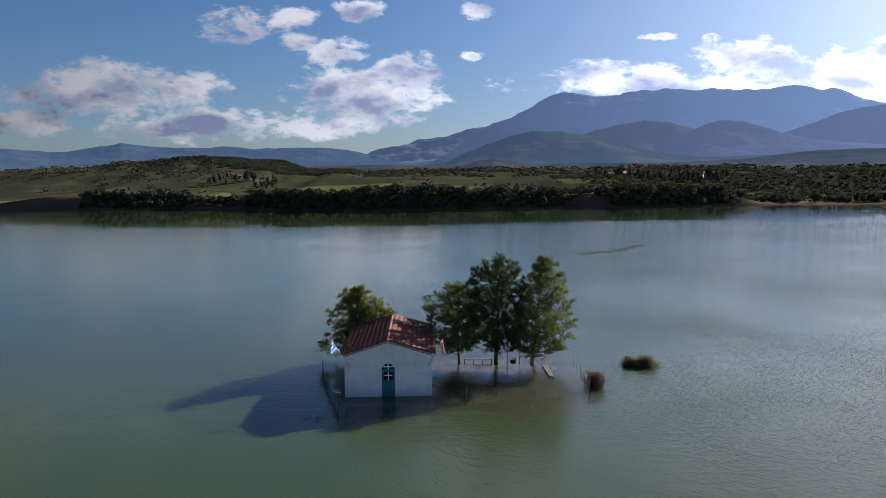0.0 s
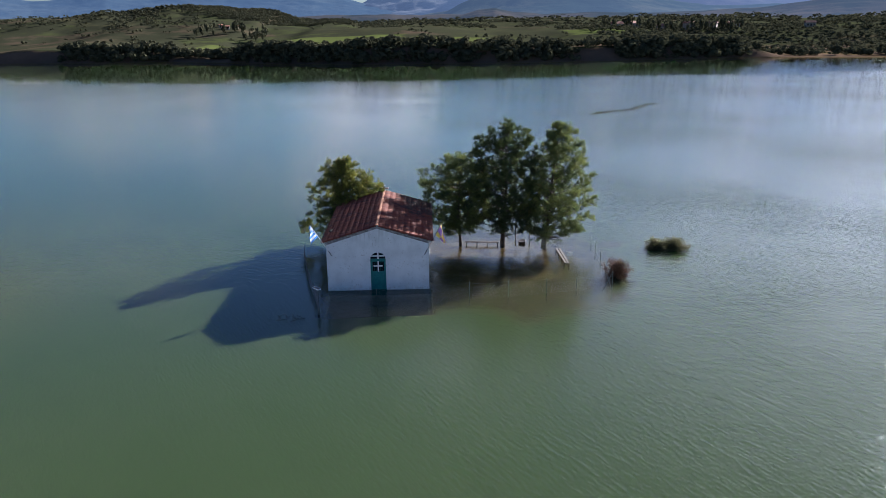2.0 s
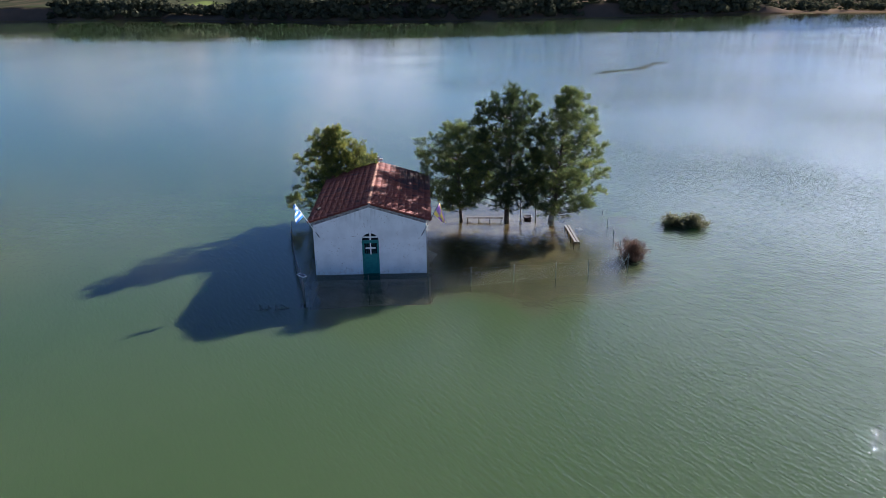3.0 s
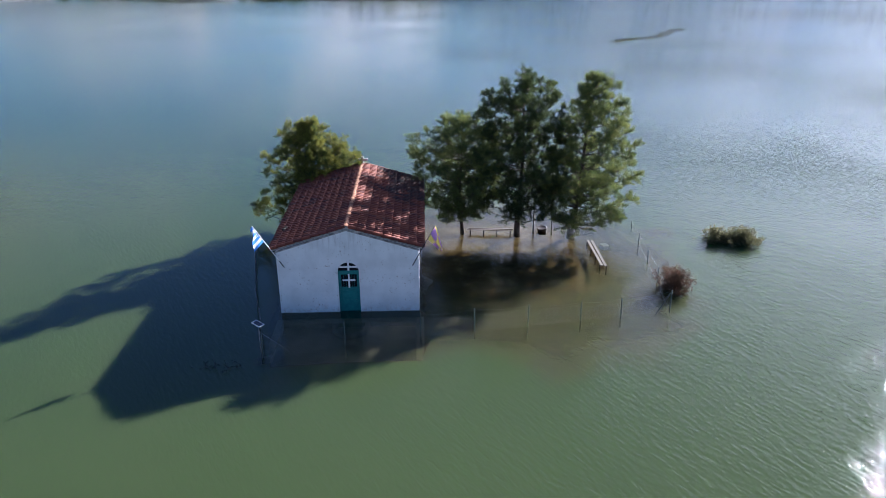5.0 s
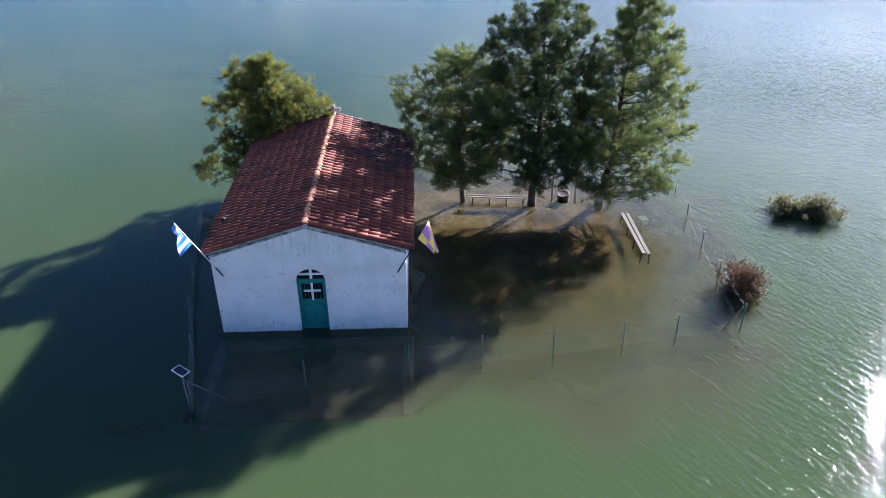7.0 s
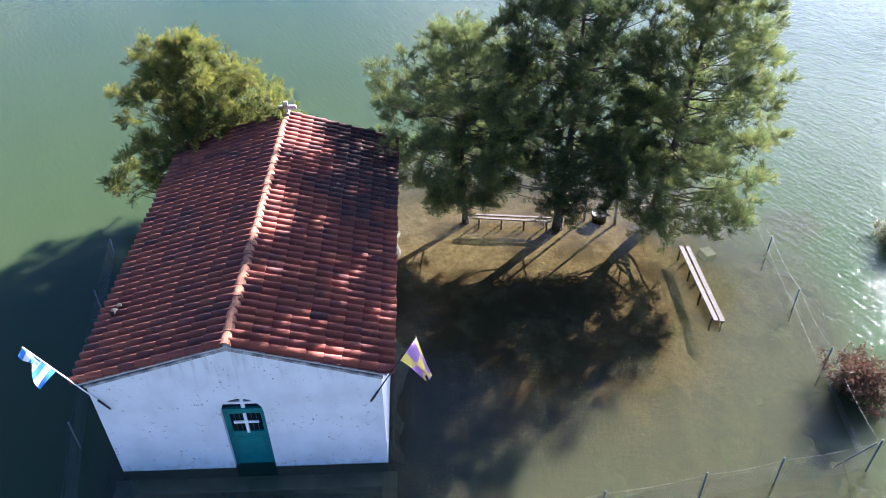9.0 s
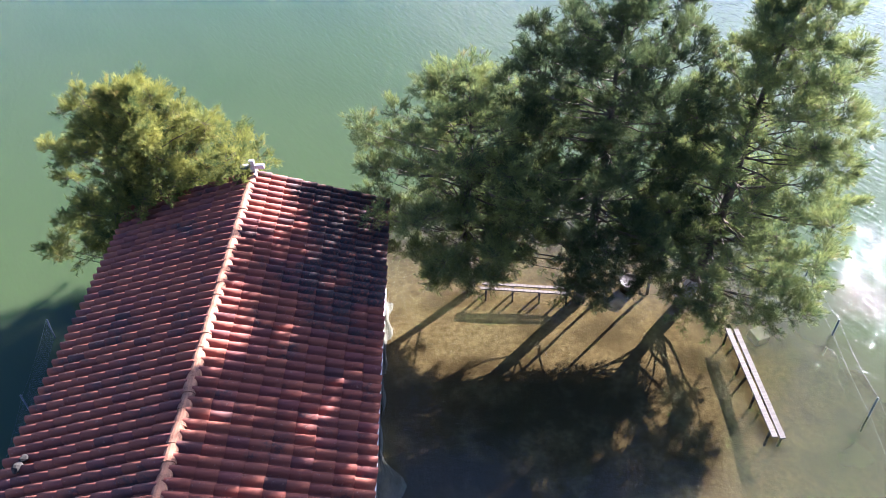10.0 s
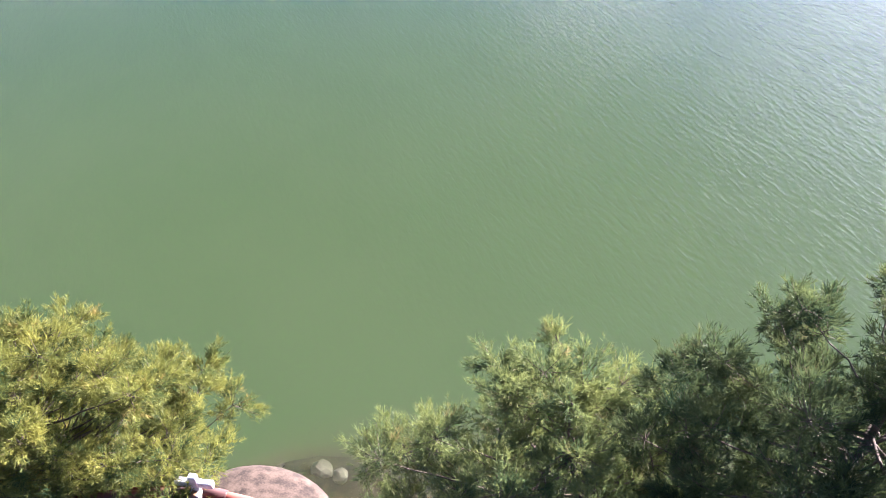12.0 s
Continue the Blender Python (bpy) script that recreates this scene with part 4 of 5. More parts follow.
def wood_stuff(name, label, spots, mat, seed, lobes=4, leaves=20, size=0.12):
    rng = np.random.default_rng(seed)
    patterns = [crown_pattern(rng, lobes, leaves, size) for _ in range(7)]
    hp = Heap()
    for x, y, z, w, hgt in spots:
        p = patterns[rng.integers(7)]
        a = rng.uniform(0, 6.28)
        q = np.stack([(p[:, 0] * math.cos(a) - p[:, 1] * math.sin(a)) * w, (p[:, 0] * math.sin(a) + p[:, 1] * math.cos(a)) * w, p[:, 2] * hgt], axis=1)
        hp.add(q + np.array([x, y, z - 0.25]), np.arange(len(q)).reshape(-1, 4))
    return tagged(hp.mesh(name, mat), label, "trees", kind="stuff")


rng = np.random.default_rng(77)
spots = []
for k in range(1500):
    x = rng.uniform(-260, 260)
    inland = rng.uniform(0.3, 9) if k % 3 else rng.uniform(6, 22)
    if -172 > x or (-118 < x < -84 and inland < 6) or (x > 150 and inland < 12) or (70 < x < 86 and inland < 7):
        continue
    y = float(shore_y(x)) + inland
    s = rng.uniform(2.6, 5.6)
    spots.append((x, y, float(height(np.array(x), np.array(y))), s * 1.25, s))
wood_stuff("shore_scrub", "dark evergreen scrub along the far bank", spots, FAR_LEAF, 1)
spots = []
for k in range(5200):
    x, y = rng.uniform(-620, 640), rng.uniform(330, 900)
    inland = y - float(shore_y(x))
    clump = float(fractal(np.array(x), np.array(y), 70.0, 4, 91))
    hill_top = math.exp(-((x + 190) / 110.0) ** 2 - ((y - 640) / 110.0) ** 2)
    if inland < 25 or clump + 0.75 * hill_top + (0.12 if x > 110 else 0) < rng.uniform(0.05, 0.4):
        continue
    s = rng.uniform(1.4, 3.2)
    spots.append((x, y, float(height(np.array(x), np.array(y))), s * 1.3, s))
for k in range(2300):
    x, y = rng.uniform(105, 420), rng.uniform(300, 560)
    if y - float(shore_y(x)) < 14 or float(fractal(np.array(x), np.array(y), 40.0, 4, 93)) < rng.uniform(-0.5, 0.12):
        continue
    s = rng.uniform(1.6, 3.6)
    spots.append((x, y, float(height(np.array(x), np.array(y))), s * 1.5, s))
for k in range(4200):
    x, y = rng.normal(-150, 62), rng.normal(615, 42)
    if float(fractal(np.array(x), np.array(y), 45.0, 3, 97)) < rng.uniform(-0.35, 0.25):
        continue
    s = rng.uniform(1.3, 2.6)
    spots.append((x, y, float(height(np.array(x), np.array(y))), s * 1.5, s))
for k in range(2200):
    x, y = rng.uniform(-300, 900), rng.uniform(700, 1500)
    if float(fractal(np.array(x), np.array(y), 120.0, 4, 99)) < rng.uniform(-0.3, 0.3):
        continue
    s = rng.uniform(3, 6)
    spots.append((x, y, float(height(np.array(x), np.array(y))), s * 2.2, s))
wood_stuff("hill_scrub", "scattered olive trees and scrub on the hills", spots, FAR_LEAF, 2, 3, 12, 0.16)


# ---- far houses ----
HOUSE_WALL = simple("pale house render", (0.20, 0.17, 0.14), (0.36, 0.32, 0.28), 0.9, 0.6, 0.1)
HOUSE_ROOF = simple("dull red house roof", (0.20, 0.08, 0.055), (0.34, 0.15, 0.10), 0.9, 0.8, 0.1)


def house(x, y, w, d, hgt, turn):
    z = float(height(np.array(x), np.array(y))) - 0.4
    home = thing("house", "small pale farmhouse with red roof among the fields", "house", pose(x, y, z, 0, 0, turn), group="farmhouses on the far shore")
    bm = bmesh.new()
    box(bm, -w / 2, w / 2, -d / 2, d / 2, 0, hgt)
    part("wall", bm, HOUSE_WALL, home)
    bm = bmesh.new()
    e, rise = 0.45, d * 0.26
    pts = [(-w / 2 - e, -d / 2 - e, hgt), (w / 2 + e, -d / 2 - e, hgt), (w / 2 + e, d / 2 + e, hgt), (-w / 2 - e, d / 2 + e, hgt), (-w / 2 - e, 0, hgt + rise), (w / 2 + e, 0, hgt + rise)]
    vs = [bm.verts.new(p) for p in pts]
    for f in ((0, 1, 5, 4), (2, 3, 4, 5), (1, 2, 5), (3, 0, 4), (3, 2, 1, 0)):
        bm.faces.new([vs[i] for i in f])
    part("roof", bm, HOUSE_ROOF, home)
    for k in range(3):
        cx = -w / 2 + w * (k + 0.5) / 3
        bm = bmesh.new()
        box(bm, cx - 0.5, cx + 0.5, -d / 2 - 0.04, -d / 2 + 0.1, 0.1 if k == 1 else 1.1, 2.3)
        part("door" if k == 1 else "window", bm, DARK_GLASS, home)


for spec in ((-132, 505, 3.2, 3, 2.2, 12), (-127, 512, 3.0, 3, 2.0, -20), (-138, 514, 3.0, 2.8, 2.0, 40), (138, 492, 7, 6, 3.4, 5), (152, 500, 8, 6, 3.2, 22), (176, 512, 7, 6, 3.8, -25), (193, 505, 7, 6, 5.0, 8),
             (207, 498, 6, 5, 4.6, -30), (222, 500, 8, 6, 3.2, 20), (262, 470, 6, 5, 3.0, -10)):
    house(*spec)

# cypresses round the farms
spots = []
rng = np.random.default_rng(5)
for k in range(80):
    x, y = (rng.uniform(126, 226), rng.uniform(470, 515)) if k % 4 else (rng.uniform(-140, -95), rng.uniform(455, 500))
    s = rng.uniform(6.0, 11.0)
    spots.append((x, y, float(height(np.array(x), np.array(y))), s * 0.42, s * 1.0))
wood_stuff("farm_trees", "dark cypresses and garden trees round the farmhouses", spots, FAR_LEAF, 9)

# a raft of floating weed on the open water
rng = np.random.default_rng(15)
hp = Heap()
for k in range(420):
    f = rng.uniform(0, 1)
    cx, cy = 33 + 17 * f + rng.normal(0, 0.5), 89.5 + 18 * f + 1.6 * math.sin(f * 9) + rng.normal(0, 0.9 - 0.5 * abs(f - 0.5))
    a, s = rng.uniform(0, 6.28), rng.uniform(0.08, 0.3)
    c = np.array([cx, cy, 0.012])
    d, e = np.array([math.cos(a), math.sin(a), 0.0]) * s, np.array([-math.sin(a), math.cos(a), 0.0]) * s * 0.4
    hp.add([c - d, c + e, c + d, c - e, c + np.array([0, 0, 0.05])], [(0, 1, 4, 4)[:3], (1, 2, 4), (2, 3, 4), (3, 0, 4)])
tagged(hp.mesh("floating_weed", FAR_LEAF), "dark raft of floating weed on the lake", "weed", kind="stuff")


# ---- round the chapel ----
# forecourt under water: slab, raised rim, round door step
court = thing("forecourt", "drowned concrete forecourt with a pale raised rim", "forecourt", (0, 0, -0.54), kind="structure")
COURT = simple("silted concrete", (0.10, 0.10, 0.08), (0.22, 0.21, 0.17), 0.95, 1.2, 0.3)
RIM = simple("pale concrete rim", (0.22, 0.215, 0.17), (0.40, 0.385, 0.32), 0.95, 2.5, 0.3)
bm = bmesh.new()
box(bm, -2.95, 2.95, -4.2, -0.42, -0.2, 0.0)
part("slab", bm, COURT, court)
for x0, x1, y0, y1 in ((-3.3, -2.95, -4.55, 0.0), (2.95, 3.3, -4.55, 0.0), (-2.95, 2.95, -4.55, -4.2), (-2.95, 2.95, -0.42, -0.004)):
    bm = bmesh.new()
    box(bm, x0, x1, y0, y1, -0.2, 0.22, 0.02)
    part("rim", bm, RIM, court)
h = Heap()
ring = [(0.05 + r * math.sin(a), -0.62 - r * math.cos(a) * 1.15, z) for a in np.linspace(-1.9, 1.9, 25) for r, z in ((0.62, 0.02), (0.62, 0.20), (0.86, 0.20), (0.86, 0.02))]
h.add(ring, [(i * 4 + j, i * 4 + j + 1, i * 4 + j + 5, i * 4 + j + 4) for i in range(24) for j in range(3)])
h.mesh("round_step", COURT, court)

apron = bmesh.new()
bmesh.ops.create_grid(apron, x_segments=10, y_segments=44, size=0.5)
for w in apron.verts:
    fx, fy = w.co.x + 0.5, w.co.y + 0.5
    wide = 0.24 + 0.55 * math.exp(-((fy - 0.36) / 0.07) ** 2) + 0.08 * math.sin(fy * 23) + 0.12 * math.sin(fy * 51 + 1)
    w.co = Vector((3.104 + fx * max(0.15, wide), 0.2 + fy * 9.2, -0.10 - 0.28 * fx ** 2 + 0.03 * math.sin(fx * 9 + fy * 40)))
APRON = simple("broken pale cement", (0.08, 0.076, 0.07), (0.19, 0.18, 0.165), 0.95, 2.0, 0.5)
tagged(part("wall_apron", apron, APRON), "broken pale cement apron along the chapel wall, under water", "paving", kind="structure")

slab = bmesh.new()
box(slab, -0.2, 0.2, -0.22, 0.22, -0.3, 0.0, 0.02)
ob = part("paving_slab", slab, RIM)
ob.matrix_world = pose(13.3, 7.9, -0.2, 3, 2, 20)
tagged(ob, "pale square paving slab lying under shallow water", "slab")


def stone(x, y, z, size, seed, mat, name="stone", label="pale stone lying in shallow water behind the chapel"):
    bm = bmesh.new()
    bmesh.ops.create_icosphere(bm, subdivisions=2, radius=size)
    r = random.Random(seed)
    for w in bm.verts:
        w.co = Vector((w.co.x * 1.2, w.co.y, w.co.z * 0.7)) * (1 + 0.25 * noise.noise(w.co * 4 / size * 0.4 + Vector((seed, 0, 0)))) 
    ob = part(name, bm, mat)
    ob.matrix_world = pose(x, y, z, 0, 0, r.uniform(0, 360))
    return tagged(ob, label, "stone")


DARK_STONE = simple("brown field stone", (0.008, 0.007, 0.006), (0.028, 0.025, 0.021), 0.9, 9.0, 0.4)
stone(-0.36, 12.95, -0.16, 0.2, 1, RIM)
stone(0.72, 12.95, -0.16, 0.22, 2, RIM)
stone(1.15, 12.85, -0.18, 0.18, 3, RIM)
stone(-3.02, 1.95, 3.28, 0.10, 4, DARK_STONE, "roof_stone", "small grey stone weighing down the roof tiles")
stone(-2.96, 2.12, 3.30, 0.08, 5, DARK_STONE, "roof_stone", "small grey stone weighing down the roof tiles")


# flags on slanting poles at the front corners
def flag(label, foot, tip, mat, pole_mat, hoist, low_fly, high_fly, seed):
    foot, tip = np.array(foot), np.array(tip)
    fl = thing("flag", label, "flag", tuple(foot))
    d = unit(tip - foot)
    rod("flagpole", (0, 0, 0), tip - foot, 0.016, pole_mat, fl)
    rod("pole_socket", -d * 0.02, d * 0.34, 0.024, IRON, fl)
    n = 16
    bm = bmesh.new()
    uv = bm.loops.layers.uv.new("UVMap")
    grid = []
    for i in range(n + 1):
        row = []
        for j in range(n + 1):
            f, v = i / n, j / n
            fly = np.array(low_fly) * (1 - v) + np.array(high_fly) * v
            p = tip - foot - d * (1 - v) * hoist + fly * f
            p[1] += 0.09 * f * math.sin(v * 8 + f * 3 + seed) - 0.05 * f
            p[0] += 0.03 * f * math.sin(v * 11 + seed)
            row.append((bm.verts.new(p), (f, v)))
        grid.append(row)
    for i in range(n):
        for j in range(n):
            q = [grid[i][j], grid[i + 1][j], grid[i + 1][j + 1], grid[i][j + 1]]
            face = bm.faces.new([c[0] for c in q])
            face.smooth = True
            for loop, c in zip(face.loops, q):
                loop[uv].uv = c[1]
    part("cloth", bm, mat, fl)


flag("blue and white striped flag hanging from a slanted pole", (-2.78, -0.03, 2.28), (-3.97, -0.04, 4.21), FLAG_STRIPES, WHITE_PAINT, 0.84, (-0.46, 0, -0.46), (-0.03, 0, -0.10), 0.4)
flag("faded yellow and violet flag hanging from a dark slanted pole", (2.85, -0.03, 2.26), (3.87, 0.04, 4.10), FLAG_CHECK, IRON, 0.74, (0.52, 0, -0.52), (0.30, 0, -1.15), 2.0)


# benches
DARK_PLANK = simple("dark wet wood", (0.05, 0.04, 0.033), (0.12, 0.10, 0.085), 0.8, 2.0, 0.4, 0.0, (10, 1, 10))


def bench(label, a, b, top, legs, gap, wide, wood):
    a, b = np.array(a), np.array(b)
    ln = float(np.linalg.norm(b - a))
    turn = math.degrees(math.atan2(b[1] - a[1], b[0] - a[0]))
    seat = thing("bench", label, "bench", pose((a[0] + b[0]) / 2, (a[1] + b[1]) / 2, top, 0, 0, turn))
    for s in (-1, 1):
        bm = bmesh.new()
        box(bm, -ln / 2 + 0.02 * s, ln / 2 + 0.02 * s, s * gap - wide, s * gap + wide, -0.035, 0, 0.006)
        ob = part("plank", bm, wood, seat)
        ob.rotation_euler = (radians(1.5 * s), 0, radians(0.25 * s))
    for k in range(legs):
        x = -ln / 2 + 0.15 + (ln - 0.3) * k / (legs - 1)
        bm = bmesh.new()
        box(bm, x - 0.025, x + 0.025, -0.19, 0.19, -0.075, -0.037)
        part("crossbar", bm, IRON, seat)
        for s in (-1, 1):
            bm = bmesh.new()
            box(bm, x - 0.022, x + 0.022, s * 0.165 - 0.022, s * 0.165 + 0.022, -0.62, -0.075)
            part("leg", bm, IRON, seat)


bench("long grey plank bench with iron legs standing in shallow water", (12.42, 4.32), (12.42, 7.8), 0.13, 4, 0.095, 0.07, PLANK)
bench("weathered plank bench between two pine trunks", (5.82, 9.6), (8.36, 9.28), 0.24, 4, 0.10, 0.05, DARK_PLANK)

for k, (x, y, lean) in enumerate(((9.58, 9.75, 0.03), (10.62, 9.55, -0.05))):
    p = thing("pale_post", "pale limewashed wooden post standing in flood water", "post", (x, y, 0), group="pair of pale posts")
    rod("shaft", (0, 0, -0.6), (lean, 0.05, 1.45), 0.05, LIME_TRUNK, p, sides=10, r2=0.04)
# dark round planter between the posts
prof = [(0.10, -0.42), (0.22, -0.40), (0.25, -0.1), (0.26, 0.10), (0.29, 0.13), (0.29, 0.19), (0.25, 0.20), (0.23, 0.185), (0.02, 0.20)]
h = Heap()
n = 20
h.add([(r * math.cos(6.2832 * i / n), r * math.sin(6.2832 * i / n), z) for i in range(n) for r, z in prof],
      [(i * 9 + j, ((i + 1) % n) * 9 + j, ((i + 1) % n) * 9 + j + 1, i * 9 + j + 1) for i in range(n) for j in range(8)])
POT = simple("dark wet clay", (0.012, 0.009, 0.008), (0.035, 0.022, 0.018), 0.5, 8.0, 0.3)
pot = h.mesh("planter", POT, shaded=True)
pot.matrix_world = pose(10.08, 9.7, 0.0, 6, -5, 0)
tagged(pot, "dark round clay planter half under water", "planter")


# shrubs
def shrub(name, label, at, spread, tall, mat, seed, stems, leaves, leaf):
    rng = np.random.default_rng(seed)
    bush = thing(name, label, "shrub", at)
    wood, centres, dirs = Heap(), [], []
    for k in range(stems):
        az = rng.uniform(0, 6.283)
        f = rng.uniform(0.15, 1.0)
        d = np.array([math.sin(az) * spread[0] * f, math.cos(az) * spread[1] * f, tall * rng.uniform(0.55, 1.05) * (1.1 - 0.5 * f)])
        path = bent((rng.normal(0, spread[0] * 0.25), rng.normal(0, spread[1] * 0.25), -0.45), d, float(np.linalg.norm(d)) + 0.45, 6, 0.35, 0.16, rng)
        wood.tube(path, np.linspace(0.012, 0.003, 7), 4)
        for j in range(leaves):
            p, t = along(path, rng.uniform(0.35, 1.0))
            q = p + rng.normal(0, 0.09, 3)
            if q[2] > -0.05:
                wood.tube(np.array([p, (p + q) / 2, q]), [0.003, 0.0025, 0.002], 3)
                for _ in range(4):
                    centres.append(q + rng.normal(0, 0.035, 3))
                    dirs.append(rng.normal(0, 1, 3))
    wood.mesh("stems", BARK, bush)
    c, d = np.array(centres), np.array(dirs)
    d /= np.linalg.norm(d, axis=1, keepdims=True)
    s = np.cross(d, rng.normal(0, 1, d.shape))
    s /= np.linalg.norm(s, axis=1, keepdims=True)
    ln = leaf * rng.uniform(0.6, 1.3, (len(c), 1))
    v = np.stack([c - d * ln, c + s * ln * 0.45, c + d * ln, c - s * ln * 0.45], axis=1).reshape(-1, 3)
    arrays("foliage", v, np.arange(len(v)).reshape(-1, 4), mat, bush)
    return bush


shrub("rose_bush", "withered reddish rose bush tangled in the fence", (15.15, 1.75, 0), (0.5, 0.6), 1.4, DRY_LEAF, 21, 54, 38, 0.038)
shrub("small_shrub", "low olive-green shrub half drowned in the lake", (19.5, 7.8, 0), (0.72, 0.5), 0.72, SHRUB_LEAF, 22, 44, 34, 0.05)
shrub("small_shrub", "spreading olive-green shrub half drowned in the lake", (20.7, 7.4, 0), (0.85, 0.6), 0.88, SHRUB_LEAF, 23, 52, 34, 0.05)
shrub("weed_tuft", "small tuft of drowned weeds beside a pine trunk", (12.45, 9.9, 0), (0.5, 0.25), 0.22, SHRUB_LEAF, 24, 16, 16, 0.03)
shrub("drowned_bush", "dark twiggy bush almost under water", (-4.7, -4.6, 0), (0.55, 0.4), 0.28, FAR_LEAF, 25, 14, 14, 0.03)


# fences
def chain_link(a, b, low, high_a, high_b, sag, pitch=0.075):
    """Diamond netting between two posts, wires as thin three-sided tubes."""
    a, b = np.array(a, float), np.array(b, float)
    ln = float(np.linalg.norm(b - a))
    e = (b - a) / ln
    hp = Heap()
    top = lambda s: high_a + (high_b - high_a) * s / ln - sag * math.sin(math.pi * min(max(s / ln, 0), 1))
    tall = max(high_a, high_b) - low
    for sign in (-1, 1):
        s0 = -tall if sign > 0 else 0.0
        while s0 < ln + (tall if sign < 0 else 0.0):
            pts = []
            for t in np.linspace(0, tall, 9):
                s = s0 + sign * t
                if 0 <= s <= ln and low + t <= top(s):
                    pts.append((a[0] + e[0] * s, a[1] + e[1] * s, low + t))
            if len(pts) > 1:
                hp.tube(np.array([pts[0], pts[-1]]), [0.0014, 0.0014], 3)
            s0 += pitch
    wire = np.array([(a[0] + e[0] * s, a[1] + e[1] * s, top(s)) for s in np.linspace(0, ln, 9)])
    hp.tube(wire, [0.0016] * 9, 3)
    return hp


def fence(label, posts, bays, mat, low=-0.55, last=True):
    """posts: (x, y, top); bays: for each gap the share of the post's height that the netting reaches, or 0 for one wire."""
    f = thing("fence", label, "fence", (posts[0][0], posts[0][1], 0))
    o = np.array([posts[0][0], posts[0][1]])
    for k, (x, y, top) in enumerate(posts if last else posts[:-1]):
        tilt = 0.03 * math.sin(k * 4.1 + x)
        rod("post", (x - o[0], y - o[1], -0.8), (x - o[0] + tilt, y - o[1] + 0.02, top), 0.024, mat, f)
    for (xa, ya, ta), (xb, yb, tb), reach in zip(posts, posts[1:], bays):
        if reach:
            hp = chain_link((xa - o[0], ya - o[1]), (xb - o[0], yb - o[1]), low, ta * reach, tb * reach, 0.05)
            hp.mesh("netting", STEEL, f, "rusty chain-link netting")
        hp = Heap()
        hp.tube(np.array([(xa - o[0] + (xb - xa) * s, ya - o[1] + (yb - ya) * s, (ta + (tb - ta) * s) * 0.97 - 0.10 * math.sin(math.pi * s)) for s in np.linspace(0, 1, 9)]), [0.0016] * 9, 3)
        hp.mesh("wire", STEEL, f)
    return f


front = [(14.22, -0.69, 1.12), (12.01, -0.9, 0.88), (10.15, -1.25, 0.94), (7.76, -1.7, 1.05), (5.44, -2.08, 1.12), (3.18, -2.42, 1.12), (0.06, -3.05, 1.15), (-3.15, -3.9, 1.15)]
fence("chain-link fence on thin posts across the flooded yard", front, [0.93, 0.93, 0.93, 0.93, 0.93, 0.9, 0.85], GREEN_POST)
corner = fence("sagging wire fence on thin posts running into the lake", [(15.27, 9.89, 0.44), (15.07, 7.57, 0.58), (14.84, 4.92, 0.70), (14.58, 2.45, 0.86), (14.2, -0.62, 1.08)], [0.12, 0.12, 0.12, 0.3], GREEN_POST, last=False)
rod("brace", (14.2 - 15.27, -0.62 - 9.89, 0.95), (13.72 - 15.27, -0.35 - 9.89, -0.3), 0.02, GREEN_POST, corner)
fence("drowned chain-link fence beside the chapel in shadow", [(-3.15, -3.85, 1.12), (-3.7, -1.55, 1.05), (-4.3, 0.68, 0.99), (-4.85, 3.1, 0.9), (-5.35, 5.6, 0.8), (-5.8, 8.2, 0.7)], [0.95] * 5, STEEL)

# solar panel on the corner post
solar = thing("solar_panel", "small solar panel with pale frame on a bracket post", "solar panel", (-3.2, -3.97, 0))
PV, _nt, _b = material("solar cells", Base_Color=(0.012, 0.016, 0.035, 1), Roughness=0.12)
panel_pose = pose(0, 0, 1.6, -6, 14, -30) @ Matrix.Scale(0.68, 4)
bm = bmesh.new()
box(bm, -0.27, 0.27, -0.20, 0.20, -0.012, 0.012, 0.0, panel_pose)
part("cells", bm, PV, solar)
bm = bmesh.new()
for x0, x1, y0, y1 in ((-0.30, 0.30, -0.23, -0.20), (-0.30, 0.30, 0.20, 0.23), (-0.30, -0.27, -0.20, 0.20), (0.27, 0.30, -0.20, 0.20)):
    box(bm, x0, x1, y0, y1, -0.02, 0.02, 0.0, panel_pose)
part("panel_frame", bm, WHITE_PAINT, solar)
rod("mast", (0, 0.08, -0.8), (0, 0.02, 1.55), 0.022, STEEL, solar)
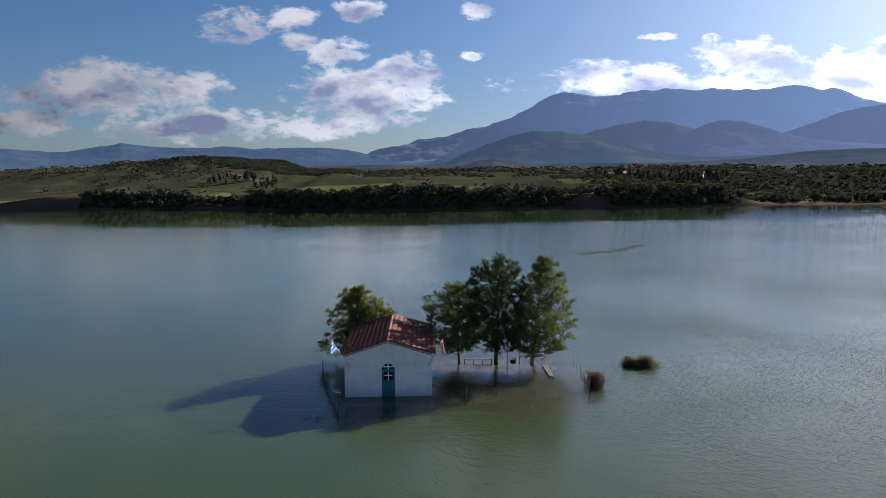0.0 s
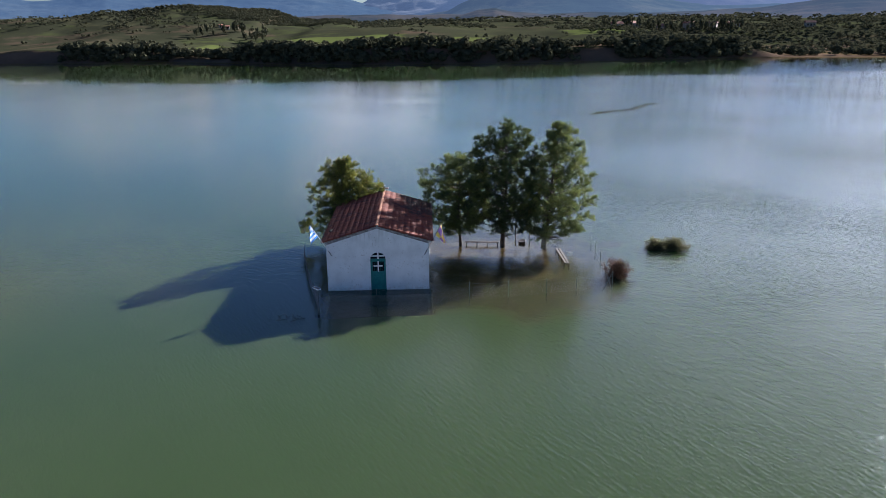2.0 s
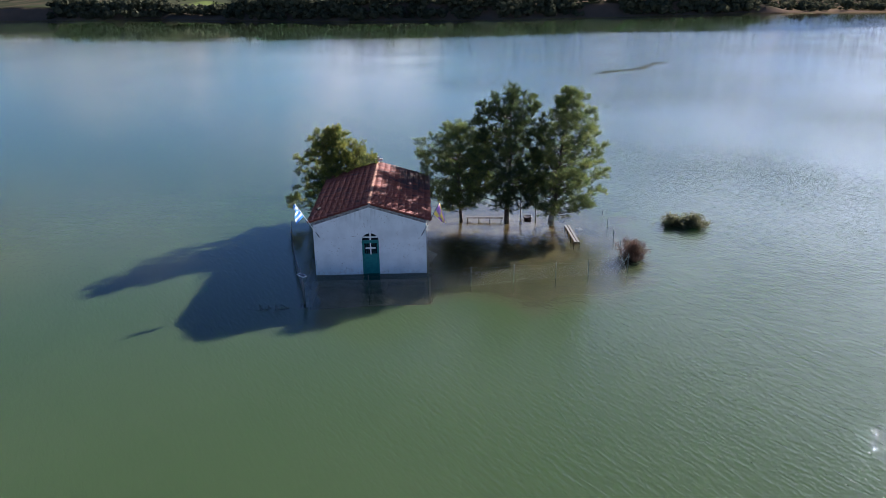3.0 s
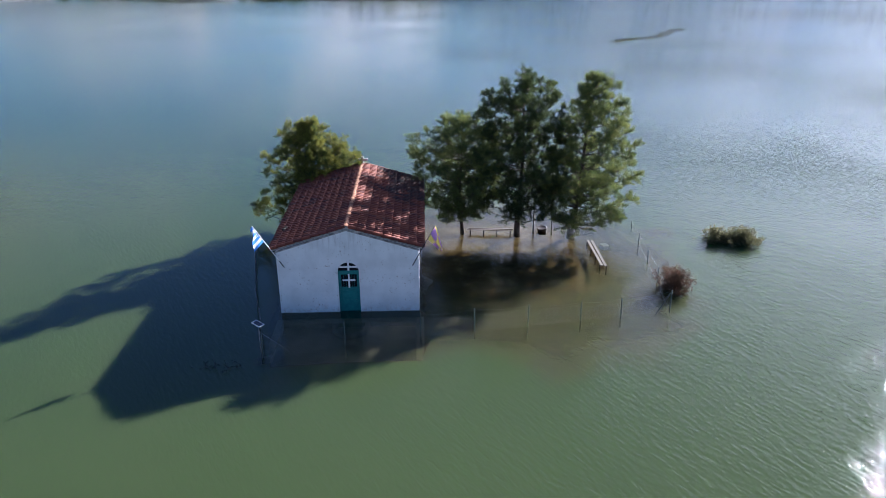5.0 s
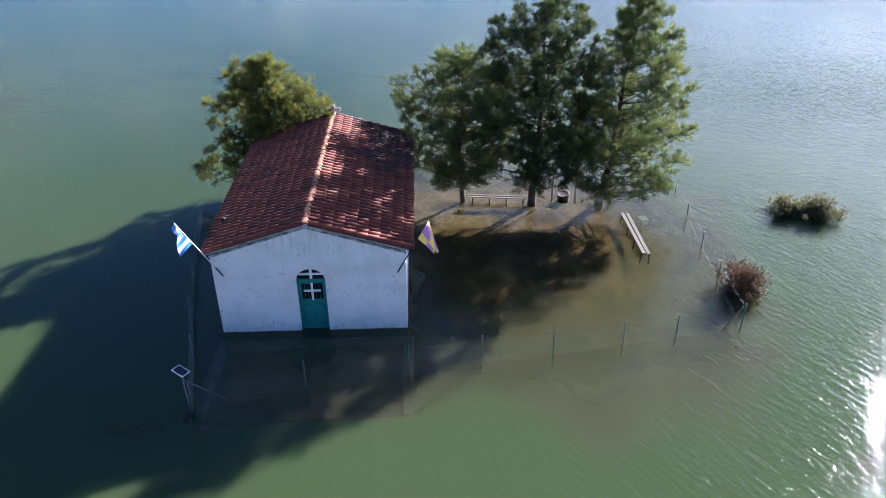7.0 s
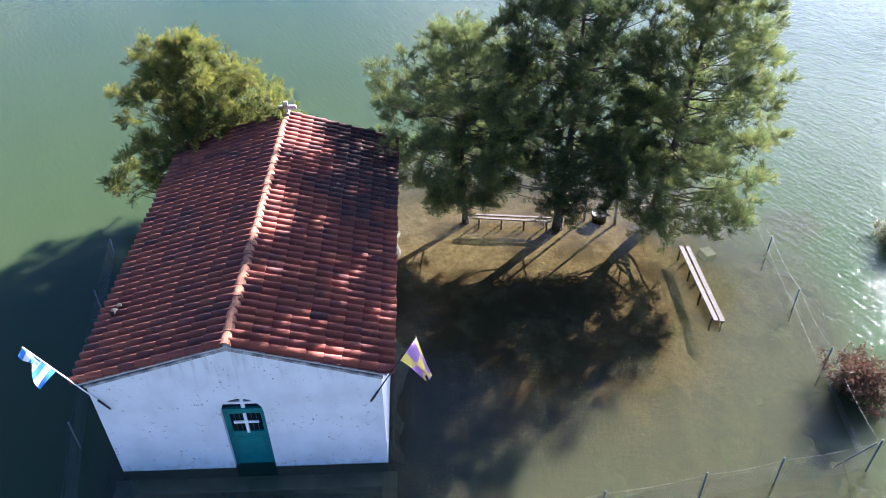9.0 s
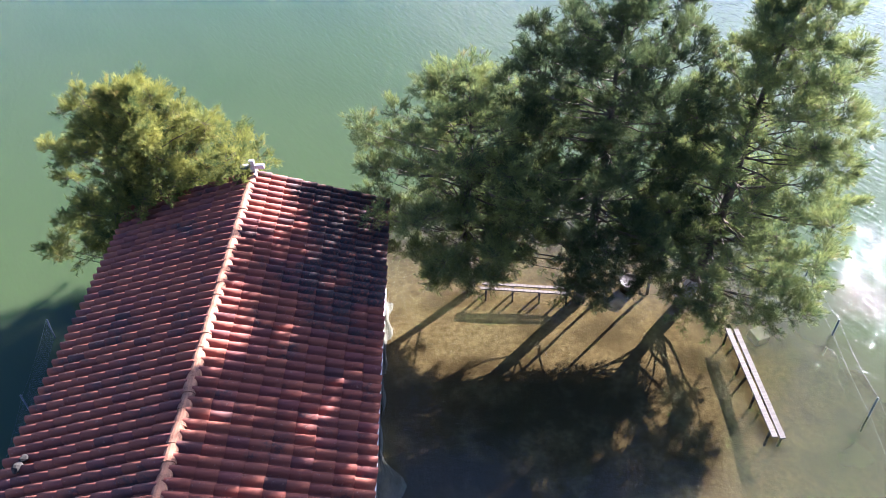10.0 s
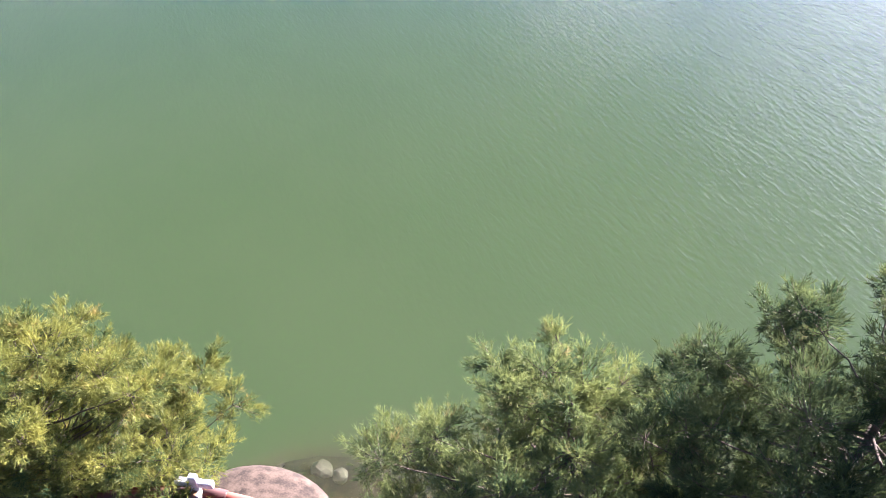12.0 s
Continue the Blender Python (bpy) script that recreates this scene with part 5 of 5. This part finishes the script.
rod("strut", (0, 0.08, 1.2), (0.95, 0.55, 0.05), 0.014, STEEL, solar)


# ---- roof tiles ----
def tile_mesh():
    """An interlocking barrel tile: x down the slope, y along the eaves."""
    w, ln = 0.235, 0.425
    prof = [(0.0, 0.006), (0.03, -0.012), (0.062, 0.0), (0.08, 0.06), (0.122, 0.112), (0.176, 0.112), (0.224, 0.06), (0.241, 0.0)]
    v, f = [], []
    k = len(prof)
    for x, lift in ((0.0, 0.0), (ln, 0.036)):
        v += [(x, y, z + lift) for y, z in prof]
    v += [(ln - 0.004, y, z + 0.004) for y, z in prof]
    f += [(i, k + i, k + i + 1, i + 1) for i in range(k - 1)]
    f += [(k + i, 2 * k + i, 2 * k + i + 1, k + i + 1) for i in range(k - 1)]
    me = bpy.data.meshes.new("roof_tile")
    me.from_pydata(v, [], f)
    me.polygons.foreach_set("use_smooth", [i < k - 1 for i in range(len(f))])
    me.materials.append(TILE)
    return me


roof = new("roof")
roof.parent = chapel
one = tile_mesh()
base_v = np.array([tuple(w.co) for w in one.vertices])
base_f = np.array([tuple(p.vertices) for p in one.polygons])
rest = Heap()
rnd = random.Random(31)
for sx in (1, -1):
    for row in range(42):
        for col in range(9):
            along_y = -0.045 + row * 0.2375
            wob = 0.012 * math.sin(row * 0.9 + sx) + 0.008 * math.sin(row * 2.7 + col)
            local = pose(0.03 + col * 0.383 + wob, 0, 0.004 + rnd.uniform(-0.003, 0.004), rnd.uniform(-1.2, 1.2), rnd.uniform(-0.5, 0.5), rnd.uniform(-0.7, 0.7))
            slope = Matrix.Translation((0, along_y if sx > 0 else along_y + 0.2375, RIDGE + 0.078)) @ Matrix.Rotation(0 if sx > 0 else math.pi, 4, "Z") @ Matrix.Rotation(PITCH, 4, "Y")
            mw = slope @ local
            if sx > 0 and row < 33:
                ob = new("tile", one)
                ob.parent = roof
                ob.matrix_world = mw
            else:
                a = np.array(mw)
                rest.add(base_v @ a[:3, :3].T + a[:3, 3], base_f)
tagged(rest.mesh("tile_field", TILE, roof, shaded=True), kind="stuff")
